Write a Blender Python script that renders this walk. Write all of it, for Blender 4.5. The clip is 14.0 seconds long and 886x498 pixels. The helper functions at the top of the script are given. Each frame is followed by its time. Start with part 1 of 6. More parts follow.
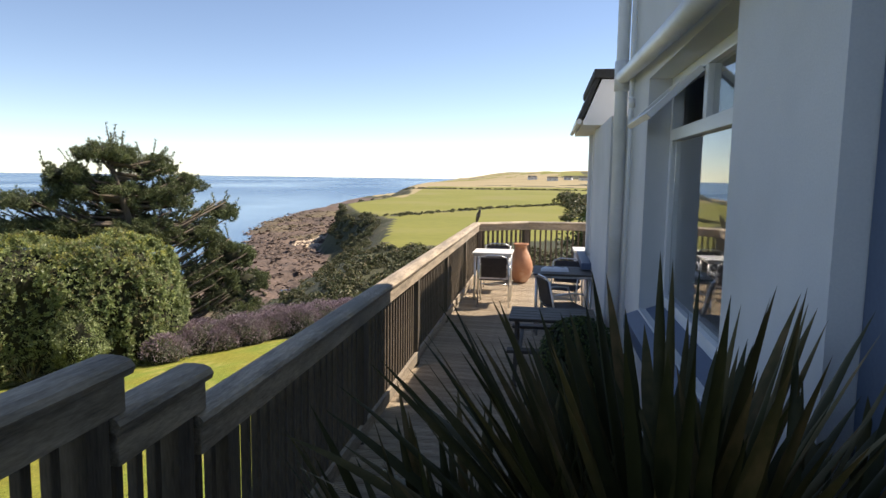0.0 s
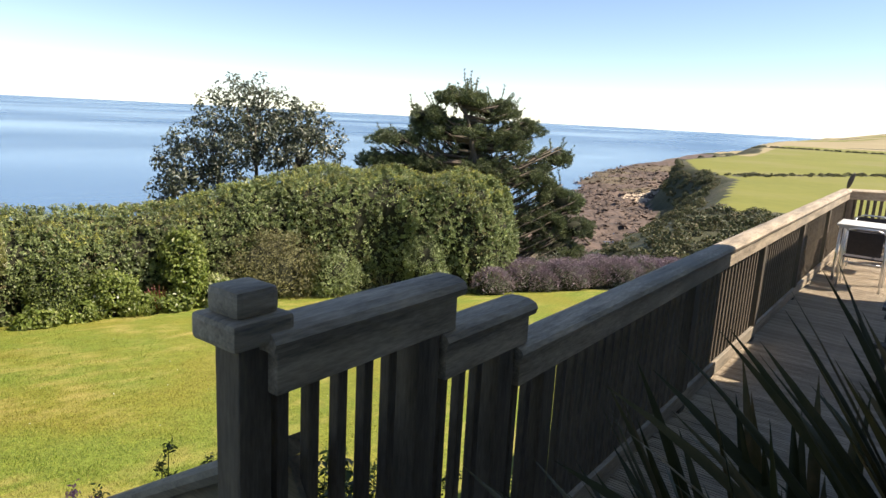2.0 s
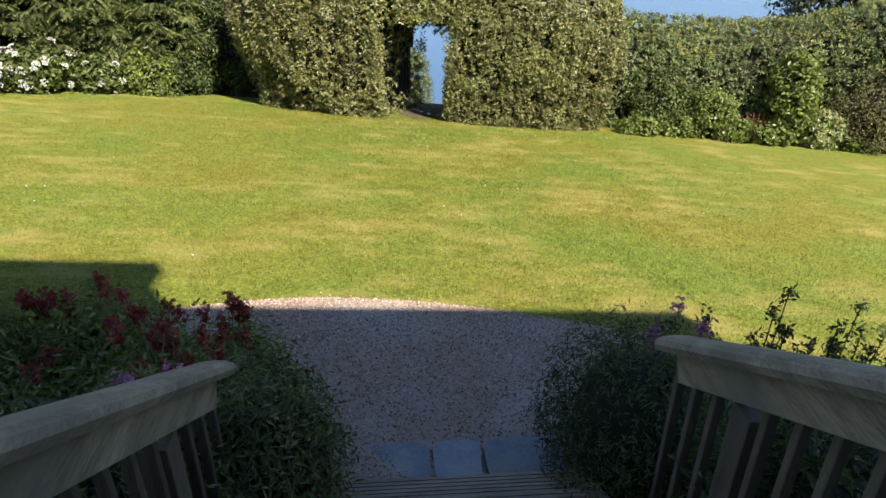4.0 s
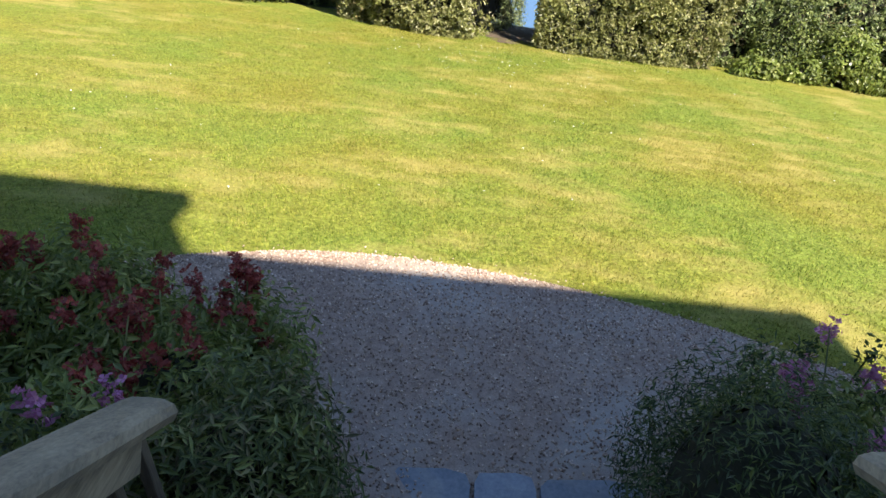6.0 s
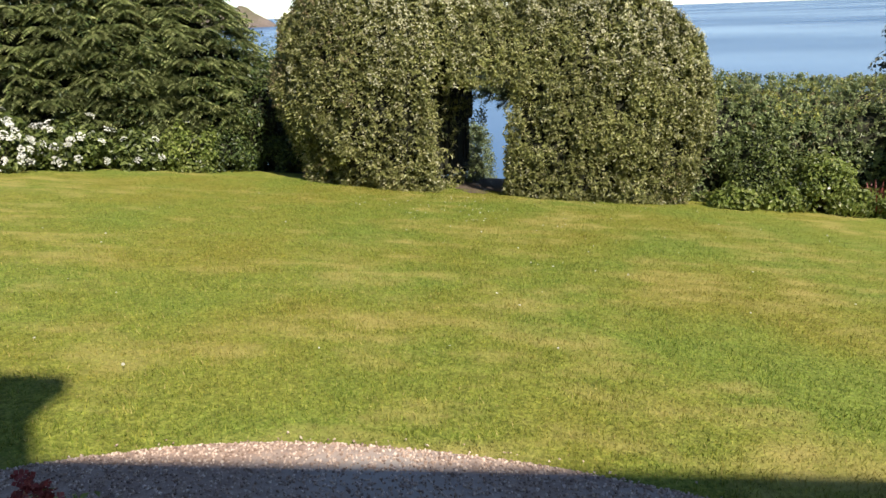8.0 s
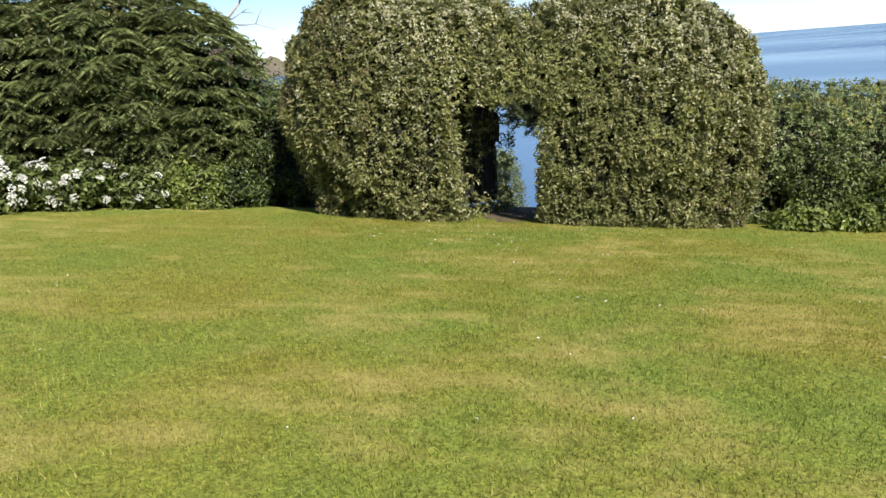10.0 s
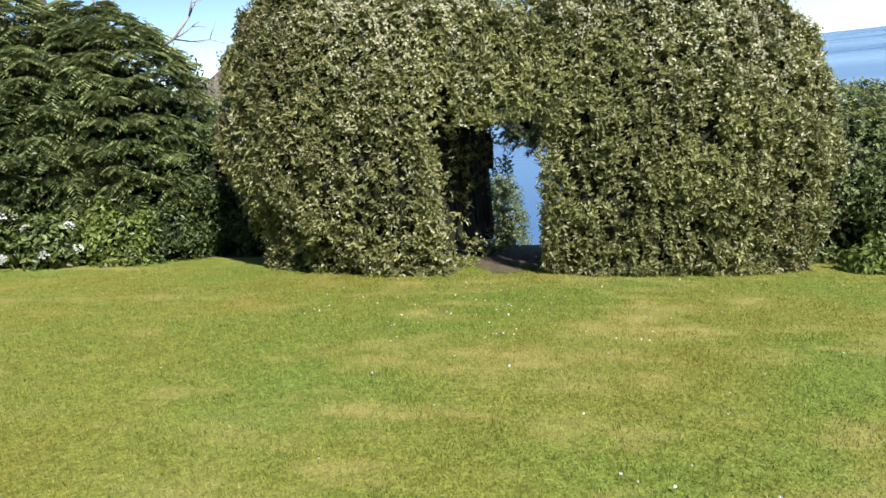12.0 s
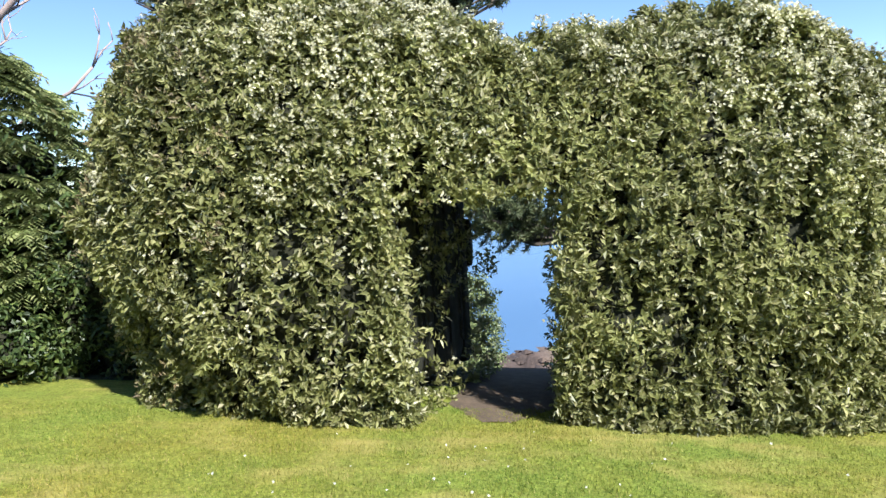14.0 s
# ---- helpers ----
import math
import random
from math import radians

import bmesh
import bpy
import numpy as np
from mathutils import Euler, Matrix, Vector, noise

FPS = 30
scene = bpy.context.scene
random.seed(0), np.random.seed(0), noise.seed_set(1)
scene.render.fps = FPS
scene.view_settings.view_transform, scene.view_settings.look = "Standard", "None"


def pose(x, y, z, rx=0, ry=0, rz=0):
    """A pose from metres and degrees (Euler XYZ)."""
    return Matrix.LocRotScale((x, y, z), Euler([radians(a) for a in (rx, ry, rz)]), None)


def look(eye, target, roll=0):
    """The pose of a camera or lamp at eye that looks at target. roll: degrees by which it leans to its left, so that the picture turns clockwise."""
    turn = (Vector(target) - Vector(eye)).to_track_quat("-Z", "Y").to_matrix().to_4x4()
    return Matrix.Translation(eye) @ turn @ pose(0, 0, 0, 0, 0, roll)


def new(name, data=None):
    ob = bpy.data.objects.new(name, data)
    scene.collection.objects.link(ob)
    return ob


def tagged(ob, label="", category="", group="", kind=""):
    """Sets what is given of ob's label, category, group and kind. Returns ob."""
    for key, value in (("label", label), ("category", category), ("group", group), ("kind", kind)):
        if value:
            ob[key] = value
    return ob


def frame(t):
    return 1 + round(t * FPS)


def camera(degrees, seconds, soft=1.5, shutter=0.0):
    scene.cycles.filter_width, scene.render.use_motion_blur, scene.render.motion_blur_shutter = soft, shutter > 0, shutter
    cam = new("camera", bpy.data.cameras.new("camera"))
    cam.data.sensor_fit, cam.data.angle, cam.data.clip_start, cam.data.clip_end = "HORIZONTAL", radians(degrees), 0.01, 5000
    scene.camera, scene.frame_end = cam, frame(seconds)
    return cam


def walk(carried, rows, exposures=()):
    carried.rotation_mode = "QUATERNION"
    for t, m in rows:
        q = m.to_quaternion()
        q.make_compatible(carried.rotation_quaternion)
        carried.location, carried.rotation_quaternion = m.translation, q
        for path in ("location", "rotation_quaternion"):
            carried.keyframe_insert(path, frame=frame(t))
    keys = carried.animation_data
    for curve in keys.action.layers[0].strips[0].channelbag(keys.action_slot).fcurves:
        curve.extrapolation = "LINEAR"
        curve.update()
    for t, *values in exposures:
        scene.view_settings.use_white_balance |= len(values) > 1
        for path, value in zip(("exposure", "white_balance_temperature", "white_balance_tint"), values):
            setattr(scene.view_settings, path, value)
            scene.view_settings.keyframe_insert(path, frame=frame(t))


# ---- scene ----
cam = camera(68.3, 14.0)
EXPOSURES = [(0.0, 0.68, 7200, 14), (2.0, 0.8, 7100, 12), (3.0, 0.85, 6950, 11), (4.0, 0.75, 6800, 10), (6.5, 1.27, 6750, 10),
             (7.5, 0.52, 6750, 11), (10.5, 0.47, 6300, 10), (12.0, 0.6, 6000, 10), (12.6, 0.75, 5750, 10), (14.0, 1.0, 5850, 10)]
PATH = [
    (0, (-0.216, 0.494, 2.835), (-0.522, 2.457, 2.611), 0.8),
    (0.5, (-0.239, 0.521, 2.822), (-0.678, 2.457, 2.581), 1.1),
    (1, (-0.293, 0.581, 2.793), (-1.005, 2.429, 2.515), 1.5),
    (1.5, (-0.298, 0.603, 2.788), (-1.25, 2.327, 2.445), 2.5),
    (2, (-0.313, 0.63, 2.774), (-1.49, 2.195, 2.371), 3.1),
    (2.5, (-0.369, 0.532, 2.745), (-1.78, 1.873, 2.288), 4.8),
    (3, (-0.611, 0.452, 2.676), (-2.28, 1.393, 2.104), 3.6),
    (3.5, (-0.855, 0.455, 2.598), (-2.614, 1.014, 1.829), 1.6),
    (4, (-1.317, 0.634, 2.308), (-3.085, 0.769, 1.382), 0.4),
    (4.2, (-1.428, 0.661, 2.282), (-3.110, 0.719, 1.200), 0.8),
    (6.3, (-2.322, 0.739, 1.969), (-3.982, 0.644, 0.857), 1.8),
    (6.5, (-2.37, 0.786, 1.918), (-4.092, 0.734, 0.902), 1.7),
    (7, (-2.641, 0.804, 1.786), (-4.436, 0.737, 0.907), 1.5),
    (7.5, (-2.852, 0.894, 1.703), (-4.7, 0.776, 0.946), 0.4),
    (8, (-3.128, 0.919, 1.535), (-5.005, 0.851, 0.846), -2.0),
    (8.2, (-3.238, 0.923, 1.440), (-5.122, 0.854, 0.774), -1.5),
    (10.5, (-4.954, 0.928, 0.992), (-6.875, 0.761, 0.462), -5.7),
    (11, (-5.651, 0.967, 0.949), (-7.588, 0.83, 0.473), -6.4),
    (11.5, (-6.391, 1.031, 0.883), (-8.319, 1.004, 0.352), -6.3),
    (12, (-7.145, 1.163, 0.833), (-9.068, 0.987, 0.313), -6.4),
    (12.5, (-7.885, 1.217, 0.689), (-9.866, 1.226, 0.415), -4.9),
    (13, (-8.719, 1.195, 0.577), (-10.68, 0.921, 0.289), -5.4),
    (13.5, (-9.481, 1.127, 0.508), (-11.464, 1.068, 0.258), -4.4),
    (14, (-10.158, 0.712, 0.417), (-12.143, 0.725, 0.169), -3.6),
]
walk(cam, [(t, look(eye, target, roll)) for t, eye, target, roll in PATH], EXPOSURES)

# ---- world and light ----
SUN_EL, SUN_AZ = 49.0, 56.0   # azimuth in degrees clockwise from +Y
world = bpy.data.worlds.new("sky")
scene.world = world
world.use_nodes = True
wn = world.node_tree.nodes
sky = wn.new("ShaderNodeTexSky")
sky.sky_type, sky.sun_disc = "NISHITA", False
sky.sun_elevation, sky.sun_rotation = radians(SUN_EL), radians(SUN_AZ)
sky.air_density, sky.dust_density, sky.ozone_density = 0.65, 0.0, 1.6
world.node_tree.links.new(sky.outputs[0], wn["Background"].inputs[0])
wn["Background"].inputs[1].default_value = 0.12
sun = new("sun", bpy.data.lights.new("sun", "SUN"))
sun.data.energy, sun.data.angle, sun.data.color = 5.0, radians(0.53), (1.0, 0.93, 0.82)
sun_from = Vector((math.sin(radians(SUN_AZ)) * math.cos(radians(SUN_EL)), math.cos(radians(SUN_AZ)) * math.cos(radians(SUN_EL)), math.sin(radians(SUN_EL))))
sun.matrix_world = look(sun_from * 60, (0, 0, 0))

rng = np.random.default_rng(7)


# ---- materials ----
def nodes_of(name):
    m = bpy.data.materials.new(name)
    m.use_nodes = True
    n, l = m.node_tree.nodes, m.node_tree.links
    return m, n, l, n["Principled BSDF"]


def ramp_of(n, stops):
    r = n.new("ShaderNodeValToRGB")
    while len(r.color_ramp.elements) < len(stops):
        r.color_ramp.elements.new(0.5)
    for e, (p, c) in zip(r.color_ramp.elements, stops):
        e.position, e.color = p, (*c, 1)
    return r


def surf(name, dark, light, scale=4.0, rough=0.7, bump=0.3, fine=60.0, stain=None, stain_scale=0.8, stretch=(1, 1, 1), metal=0.0, random_tone=0.0, dist=0.01):
    """A surface with large stains and fine grain, in metres."""
    m, n, l, b = nodes_of(name)
    tc, mp = n.new("ShaderNodeTexCoord"), n.new("ShaderNodeMapping")
    mp.inputs["Scale"].default_value = stretch
    l.new(tc.outputs["Object"], mp.inputs[0])
    big, small = n.new("ShaderNodeTexNoise"), n.new("ShaderNodeTexNoise")
    for t, s, d in ((big, scale, 6), (small, fine, 4)):
        t.inputs["Scale"].default_value, t.inputs["Detail"].default_value = s, d
        t.inputs["Roughness"].default_value = 0.62
        l.new(mp.outputs[0], t.inputs[0])
    mixf = n.new("ShaderNodeMix")
    mixf.inputs[0].default_value = 0.4
    l.new(big.outputs[0], mixf.inputs[2]), l.new(small.outputs[0], mixf.inputs[3])
    r = ramp_of(n, [(0.32, dark), (0.68, light)])
    l.new(mixf.outputs[0], r.inputs[0])
    col = r.outputs[0]
    if stain:
        st = n.new("ShaderNodeTexNoise")
        st.inputs["Scale"].default_value, st.inputs["Detail"].default_value = stain_scale, 8
        l.new(tc.outputs["Object"], st.inputs[0])
        sr = ramp_of(n, [(0.5, (0, 0, 0)), (0.72, (1, 1, 1))])
        l.new(st.outputs[0], sr.inputs[0])
        mx = n.new("ShaderNodeMix")
        mx.data_type = "RGBA"
        l.new(sr.outputs[0], mx.inputs[0]), l.new(col, mx.inputs[6])
        mx.inputs[7].default_value = (*stain, 1)
        col = mx.outputs[2]
    if random_tone:
        oi, mr, hv = n.new("ShaderNodeObjectInfo"), n.new("ShaderNodeMapRange"), n.new("ShaderNodeHueSaturation")
        mr.inputs[3].default_value, mr.inputs[4].default_value = 1 - random_tone, 1 + random_tone
        l.new(oi.outputs["Random"], mr.inputs[0]), l.new(mr.outputs[0], hv.inputs["Value"]), l.new(col, hv.inputs["Color"])
        col = hv.outputs[0]
    l.new(col, b.inputs["Base Color"])
    b.inputs["Roughness"].default_value, b.inputs["Metallic"].default_value = rough, metal
    if bump:
        bp = n.new("ShaderNodeBump")
        bp.inputs["Strength"].default_value, bp.inputs["Distance"].default_value = bump, dist
        l.new(mixf.outputs[0], bp.inputs["Height"]), l.new(bp.outputs[0], b.inputs["Normal"])
    return m


def leaf_mat(name, stops, rough=0.45, glow=0.3, spec=0.5):
    """Foliage: every leaf takes its own tone; thin leaves let some light through."""
    m, n, l, b = nodes_of(name)
    g = n.new("ShaderNodeNewGeometry")
    r = ramp_of(n, stops)
    l.new(g.outputs["Random Per Island"], r.inputs[0])
    tc, tn, hv = n.new("ShaderNodeTexCoord"), n.new("ShaderNodeTexNoise"), n.new("ShaderNodeHueSaturation")
    tn.inputs["Scale"].default_value, tn.inputs["Detail"].default_value = 0.9, 5
    l.new(tc.outputs["Object"], tn.inputs[0])
    mr = n.new("ShaderNodeMapRange")
    mr.inputs[1].default_value, mr.inputs[2].default_value, mr.inputs[3].default_value, mr.inputs[4].default_value = 0.3, 0.7, 0.75, 1.25
    sn, sr, mu = n.new("ShaderNodeTexNoise"), n.new("ShaderNodeMapRange"), n.new("ShaderNodeMath")
    sn.inputs["Scale"].default_value, sn.inputs["Detail"].default_value = 6.0, 2
    sr.inputs[1].default_value, sr.inputs[2].default_value, sr.inputs[3].default_value, sr.inputs[4].default_value = 0.3, 0.7, 0.7, 1.3
    mu.operation = "MULTIPLY"
    l.new(tc.outputs["Object"], sn.inputs[0]), l.new(sn.outputs[0], sr.inputs[0])
    l.new(tn.outputs[0], mr.inputs[0]), l.new(mr.outputs[0], mu.inputs[0]), l.new(sr.outputs[0], mu.inputs[1])
    l.new(mu.outputs[0], hv.inputs["Value"]), l.new(r.outputs[0], hv.inputs["Color"])
    l.new(hv.outputs[0], b.inputs["Base Color"])
    b.inputs["Roughness"].default_value = rough
    b.inputs["Specular IOR Level"].default_value = spec
    tr, mx = n.new("ShaderNodeBsdfTranslucent"), n.new("ShaderNodeMixShader")
    l.new(hv.outputs[0], tr.inputs[0])
    mx.inputs[0].default_value = glow
    l.new(b.outputs[0], mx.inputs[1]), l.new(tr.outputs[0], mx.inputs[2])
    l.new(mx.outputs[0], n["Material Output"].inputs[0])
    return m


RENDER_WHITE = surf("white_render", (0.60, 0.61, 0.63), (0.71, 0.71, 0.71), 1.5, 0.85, 0.45, 120, (0.54, 0.55, 0.54), 0.7)
GUTTER = surf("white_plastic", (0.72, 0.73, 0.74), (0.8, 0.8, 0.8), 3, 0.35, 0.03, 40, (0.55, 0.55, 0.52), 1.3)
FRAME_WHITE = surf("window_plastic", (0.76, 0.77, 0.78), (0.82, 0.82, 0.82), 3, 0.3, 0.02, 60)
SLATE = surf("roof_felt", (0.02, 0.02, 0.022), (0.05, 0.05, 0.05), 6, 0.8, 0.5, 80)
BLUE_PAINT = surf("blue_paint", (0.07, 0.10, 0.17), (0.10, 0.145, 0.225), 3, 0.5, 0.1, 60)
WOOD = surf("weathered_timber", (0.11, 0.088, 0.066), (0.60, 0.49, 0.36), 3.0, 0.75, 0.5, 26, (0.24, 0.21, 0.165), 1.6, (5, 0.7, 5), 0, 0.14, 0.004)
# cross grain for the stairs, toned below the sunny deck rail for their shade
WOOD_X_SHADED = surf("weathered_timber_across_shaded", (0.10, 0.078, 0.055), (0.46, 0.375, 0.26), 3.0, 0.75, 0.5, 26, (0.15, 0.135, 0.105), 1.6, (0.7, 5, 5), 0, 0.14, 0.004)
# upright grain, darkest copy: shade on posts and balusters is in its colour
WOOD_Z_SHADED = surf("weathered_timber_upright_shaded", (0.042, 0.032, 0.022), (0.19, 0.148, 0.105), 3.0, 0.75, 0.5, 26, (0.09, 0.08, 0.062), 1.6, (5, 5, 0.7), 0, 0.14, 0.004)
DECKING = surf("decking", (0.22, 0.17, 0.12), (0.60, 0.50, 0.37), 3.0, 0.8, 0.5, 30, (0.38, 0.33, 0.26), 1.2, (0.7, 6, 5), 0, 0.16, 0.004)
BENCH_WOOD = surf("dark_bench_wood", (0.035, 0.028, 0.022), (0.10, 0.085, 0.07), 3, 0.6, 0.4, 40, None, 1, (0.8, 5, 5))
TERRACOTTA = surf("terracotta", (0.38, 0.17, 0.09), (0.52, 0.26, 0.15), 5, 0.8, 0.3, 70, (0.55, 0.38, 0.28), 4)
ALUMINIUM = surf("brushed_aluminium", (0.62, 0.63, 0.64), (0.74, 0.74, 0.74), 8, 0.32, 0.05, 90, None, 1, (1, 1, 1), 1.0)
TABLE_TOP = surf("table_top", (0.60, 0.60, 0.58), (0.72, 0.71, 0.68), 6, 0.4, 0.05, 80)
WICKER = surf("dark_wicker", (0.02, 0.018, 0.02), (0.06, 0.05, 0.055), 30, 0.6, 0.6, 150)
PAPER = surf("folded_cloth", (0.62, 0.64, 0.68), (0.75, 0.76, 0.78), 5, 0.8, 0.2, 60)
STONE = surf("slate_slab", (0.13, 0.16, 0.20), (0.33, 0.36, 0.40), 5, 0.6, 0.5, 50, (0.36, 0.34, 0.30), 3, (1, 1, 1), 0, 0.3)
GRAVEL_BED = surf("gravel_bed", (0.205, 0.14, 0.11), (0.51, 0.38, 0.30), 22, 0.9, 1.0, 110, (0.42, 0.37, 0.33), 1.1)
EARTH_PATH = surf("worn_earth", (0.06, 0.045, 0.03), (0.16, 0.115, 0.078), 8, 0.95, 0.8, 70)
# near-black solid insides: the shade among twigs and leaves, put into colour
CORE = surf("shaded_inside", (0.010, 0.011, 0.005), (0.035, 0.036, 0.016), 14, 0.95, 1.0, 60)
BARK = surf("bark", (0.05, 0.038, 0.028), (0.15, 0.12, 0.09), 8, 0.9, 1.0, 50, None, 1, (3, 3, 0.6))
DEAD_BARK = surf("bleached_branch", (0.28, 0.20, 0.17), (0.52, 0.42, 0.37), 8, 0.9, 0.5, 50, None, 1, (3, 3, 0.6))


def gravel_stone_mat():
    m, n, l, b = nodes_of("pebbles")
    g = n.new("ShaderNodeNewGeometry")
    r = ramp_of(n, [(0.0, (0.21, 0.14, 0.105)), (0.35, (0.40, 0.285, 0.22)), (0.7, (0.57, 0.43, 0.34)), (1.0, (0.77, 0.64, 0.54))])
    l.new(g.outputs["Random Per Island"], r.inputs[0]), l.new(r.outputs[0], b.inputs["Base Color"])
    b.inputs["Roughness"].default_value = 0.8
    return m


PEBBLE = gravel_stone_mat()


def noise_of(n, l, scale, detail, stretch=(1, 1, 1), rough=0.6):
    tc, mp, t = n.new("ShaderNodeTexCoord"), n.new("ShaderNodeMapping"), n.new("ShaderNodeTexNoise")
    mp.inputs["Scale"].default_value = stretch
    t.inputs["Scale"].default_value, t.inputs["Detail"].default_value, t.inputs["Roughness"].default_value = scale, detail, rough
    l.new(tc.outputs["Object"], mp.inputs[0]), l.new(mp.outputs[0], t.inputs[0])
    return t.outputs[0]


def ranged(n, l, value, lo, hi, a, b):
    r = n.new("ShaderNodeMapRange")
    for k, q in enumerate((lo, hi, a, b)):
        r.inputs[k + 1].default_value = q
    l.new(value, r.inputs[0])
    return r.outputs[0]


def turf_tone(n, l, col, dry_colour):
    """Lush and dry patches of a lawn, and its tufts, over a base colour."""
    lush, hv = noise_of(n, l, 0.42, 5), n.new("ShaderNodeHueSaturation")
    l.new(ranged(n, l, lush, 0.38, 0.62, 0.482, 0.53), hv.inputs["Hue"])
    tuft = n.new("ShaderNodeMath")
    tuft.operation = "MULTIPLY"
    l.new(ranged(n, l, noise_of(n, l, 7.0, 6, (1, 1, 1), 0.7), 0.32, 0.68, 0.82, 1.18), tuft.inputs[0])
    l.new(ranged(n, l, noise_of(n, l, 28.0, 3), 0.3, 0.7, 0.72, 1.28), tuft.inputs[1])
    l.new(tuft.outputs[0], hv.inputs["Value"]), l.new(col, hv.inputs["Color"])
    mean = n.new("ShaderNodeMath")
    mean.operation = "MULTIPLY"
    l.new(noise_of(n, l, 0.5, 6), mean.inputs[0]), l.new(noise_of(n, l, 2.6, 7, (1, 0.45, 1)), mean.inputs[1])
    mx = n.new("ShaderNodeMix")
    mx.data_type = "RGBA"
    l.new(ranged(n, l, mean.outputs[0], 0.25, 0.40, 0.0, 0.7), mx.inputs[0])
    l.new(hv.outputs[0], mx.inputs[6])
    mx.inputs[7].default_value = (*dry_colour, 1)
    return mx.outputs[2]


def lawn_mat():
    m, n, l, b = nodes_of("mown_lawn")
    grain = noise_of(n, l, 55, 4)
    green = ramp_of(n, [(0.3, (0.135, 0.168, 0.022)), (0.7, (0.305, 0.302, 0.06))])
    l.new(grain, green.inputs[0])
    l.new(turf_tone(n, l, green.outputs[0], (0.46, 0.375, 0.125)), b.inputs["Base Color"])
    b.inputs["Roughness"].default_value, b.inputs["Specular IOR Level"].default_value = 0.9, 0.15
    bp = n.new("ShaderNodeBump")
    bp.inputs["Strength"].default_value, bp.inputs["Distance"].default_value = 0.9, 0.02
    l.new(grain, bp.inputs["Height"]), l.new(bp.outputs[0], b.inputs["Normal"])
    return m


def blade_mat():
    m, n, l, b = nodes_of("grass_blade")
    g = n.new("ShaderNodeNewGeometry")
    r = ramp_of(n, [(0, (0.138, 0.178, 0.025)), (0.6, (0.255, 0.28, 0.045)), (0.92, (0.355, 0.33, 0.065)), (1, (0.48, 0.39, 0.16))])
    l.new(g.outputs["Random Per Island"], r.inputs[0])
    col = turf_tone(n, l, r.outputs[0], (0.46, 0.385, 0.13))
    l.new(col, b.inputs["Base Color"])
    b.inputs["Roughness"].default_value, b.inputs["Specular IOR Level"].default_value = 0.6, 0.2
    tr, mx = n.new("ShaderNodeBsdfTranslucent"), n.new("ShaderNodeMixShader")
    l.new(col, tr.inputs[0])
    mx.inputs[0].default_value = 0.3
    l.new(b.outputs[0], mx.inputs[1]), l.new(tr.outputs[0], mx.inputs[2]), l.new(mx.outputs[0], n["Material Output"].inputs[0])
    return m


LAWN = lawn_mat()
FIELD = surf("pasture", (0.145, 0.155, 0.018), (0.225, 0.215, 0.034), 0.02, 0.95, 0.2, 0.4, (0.20, 0.185, 0.06), 0.02)
STRAW = surf("stubble_field", (0.27, 0.215, 0.11), (0.38, 0.31, 0.175), 0.02, 0.95, 0.2, 0.4)
SCRUB = surf("cliff_scrub", (0.015, 0.02, 0.009), (0.065, 0.07, 0.028), 0.15, 0.95, 1.0, 1.2, (0.10, 0.085, 0.05), 0.05, (1, 1, 1), 0, 0, 0.6)
ROCK = surf("shore_rock", (0.03, 0.022, 0.019), (0.20, 0.14, 0.11), 0.16, 0.85, 1.0, 0.5, (0.15, 0.125, 0.06), 0.03, (1, 1, 1), 0, 0, 0.8)
CLIFF = surf("headland_rock", (0.10, 0.075, 0.06), (0.24, 0.19, 0.155), 0.02, 0.9, 0.4, 0.2, (0.12, 0.12, 0.05), 0.006)
SAND = surf("cove_sand", (0.42, 0.33, 0.24), (0.52, 0.42, 0.32), 0.2, 0.95, 0.1, 2)


def sea_mat():
    m, n, l, b = nodes_of("sea_water")
    tc = n.new("ShaderNodeTexCoord")
    heights = []
    for s, st, d in ((0.004, (1, 0.35, 1), 5), (0.25, (1.5, 0.6, 1), 4)):
        mp, t = n.new("ShaderNodeMapping"), n.new("ShaderNodeTexNoise")
        mp.inputs["Scale"].default_value = st
        t.inputs["Scale"].default_value, t.inputs["Detail"].default_value = s, d
        l.new(tc.outputs["Object"], mp.inputs[0]), l.new(mp.outputs[0], t.inputs[0])
        heights.append(t.outputs[0])
    r = ramp_of(n, [(0.36, (0.05, 0.115, 0.225)), (0.52, (0.075, 0.15, 0.265)), (0.66, (0.12, 0.21, 0.335))])
    l.new(heights[0], r.inputs[0]), l.new(r.outputs[0], b.inputs["Base Color"])
    rr = n.new("ShaderNodeMapRange")
    rr.inputs[1].default_value, rr.inputs[2].default_value, rr.inputs[3].default_value, rr.inputs[4].default_value = 0.36, 0.66, 0.30, 0.18
    l.new(heights[0], rr.inputs[0]), l.new(rr.outputs[0], b.inputs["Roughness"])
    b.inputs["IOR"].default_value = 1.33
    bp = n.new("ShaderNodeBump")
    bp.inputs["Strength"].default_value, bp.inputs["Distance"].default_value = 0.1, 0.3
    l.new(heights[1], bp.inputs["Height"]), l.new(bp.outputs[0], b.inputs["Normal"])
    return m


SEA = sea_mat()


def glass_mat():
    m, n, l, b = nodes_of("window_glass")
    b.inputs["Base Color"].default_value = (0.9, 0.95, 0.95, 1)
    b.inputs["Roughness"].default_value, b.inputs["Transmission Weight"].default_value, b.inputs["IOR"].default_value = 0.02, 1.0, 1.45
    return m


GLASS = glass_mat()
ROOM_DARK = surf("room_wall", (0.25, 0.24, 0.23), (0.32, 0.31, 0.30), 2, 0.9, 0.1, 50)

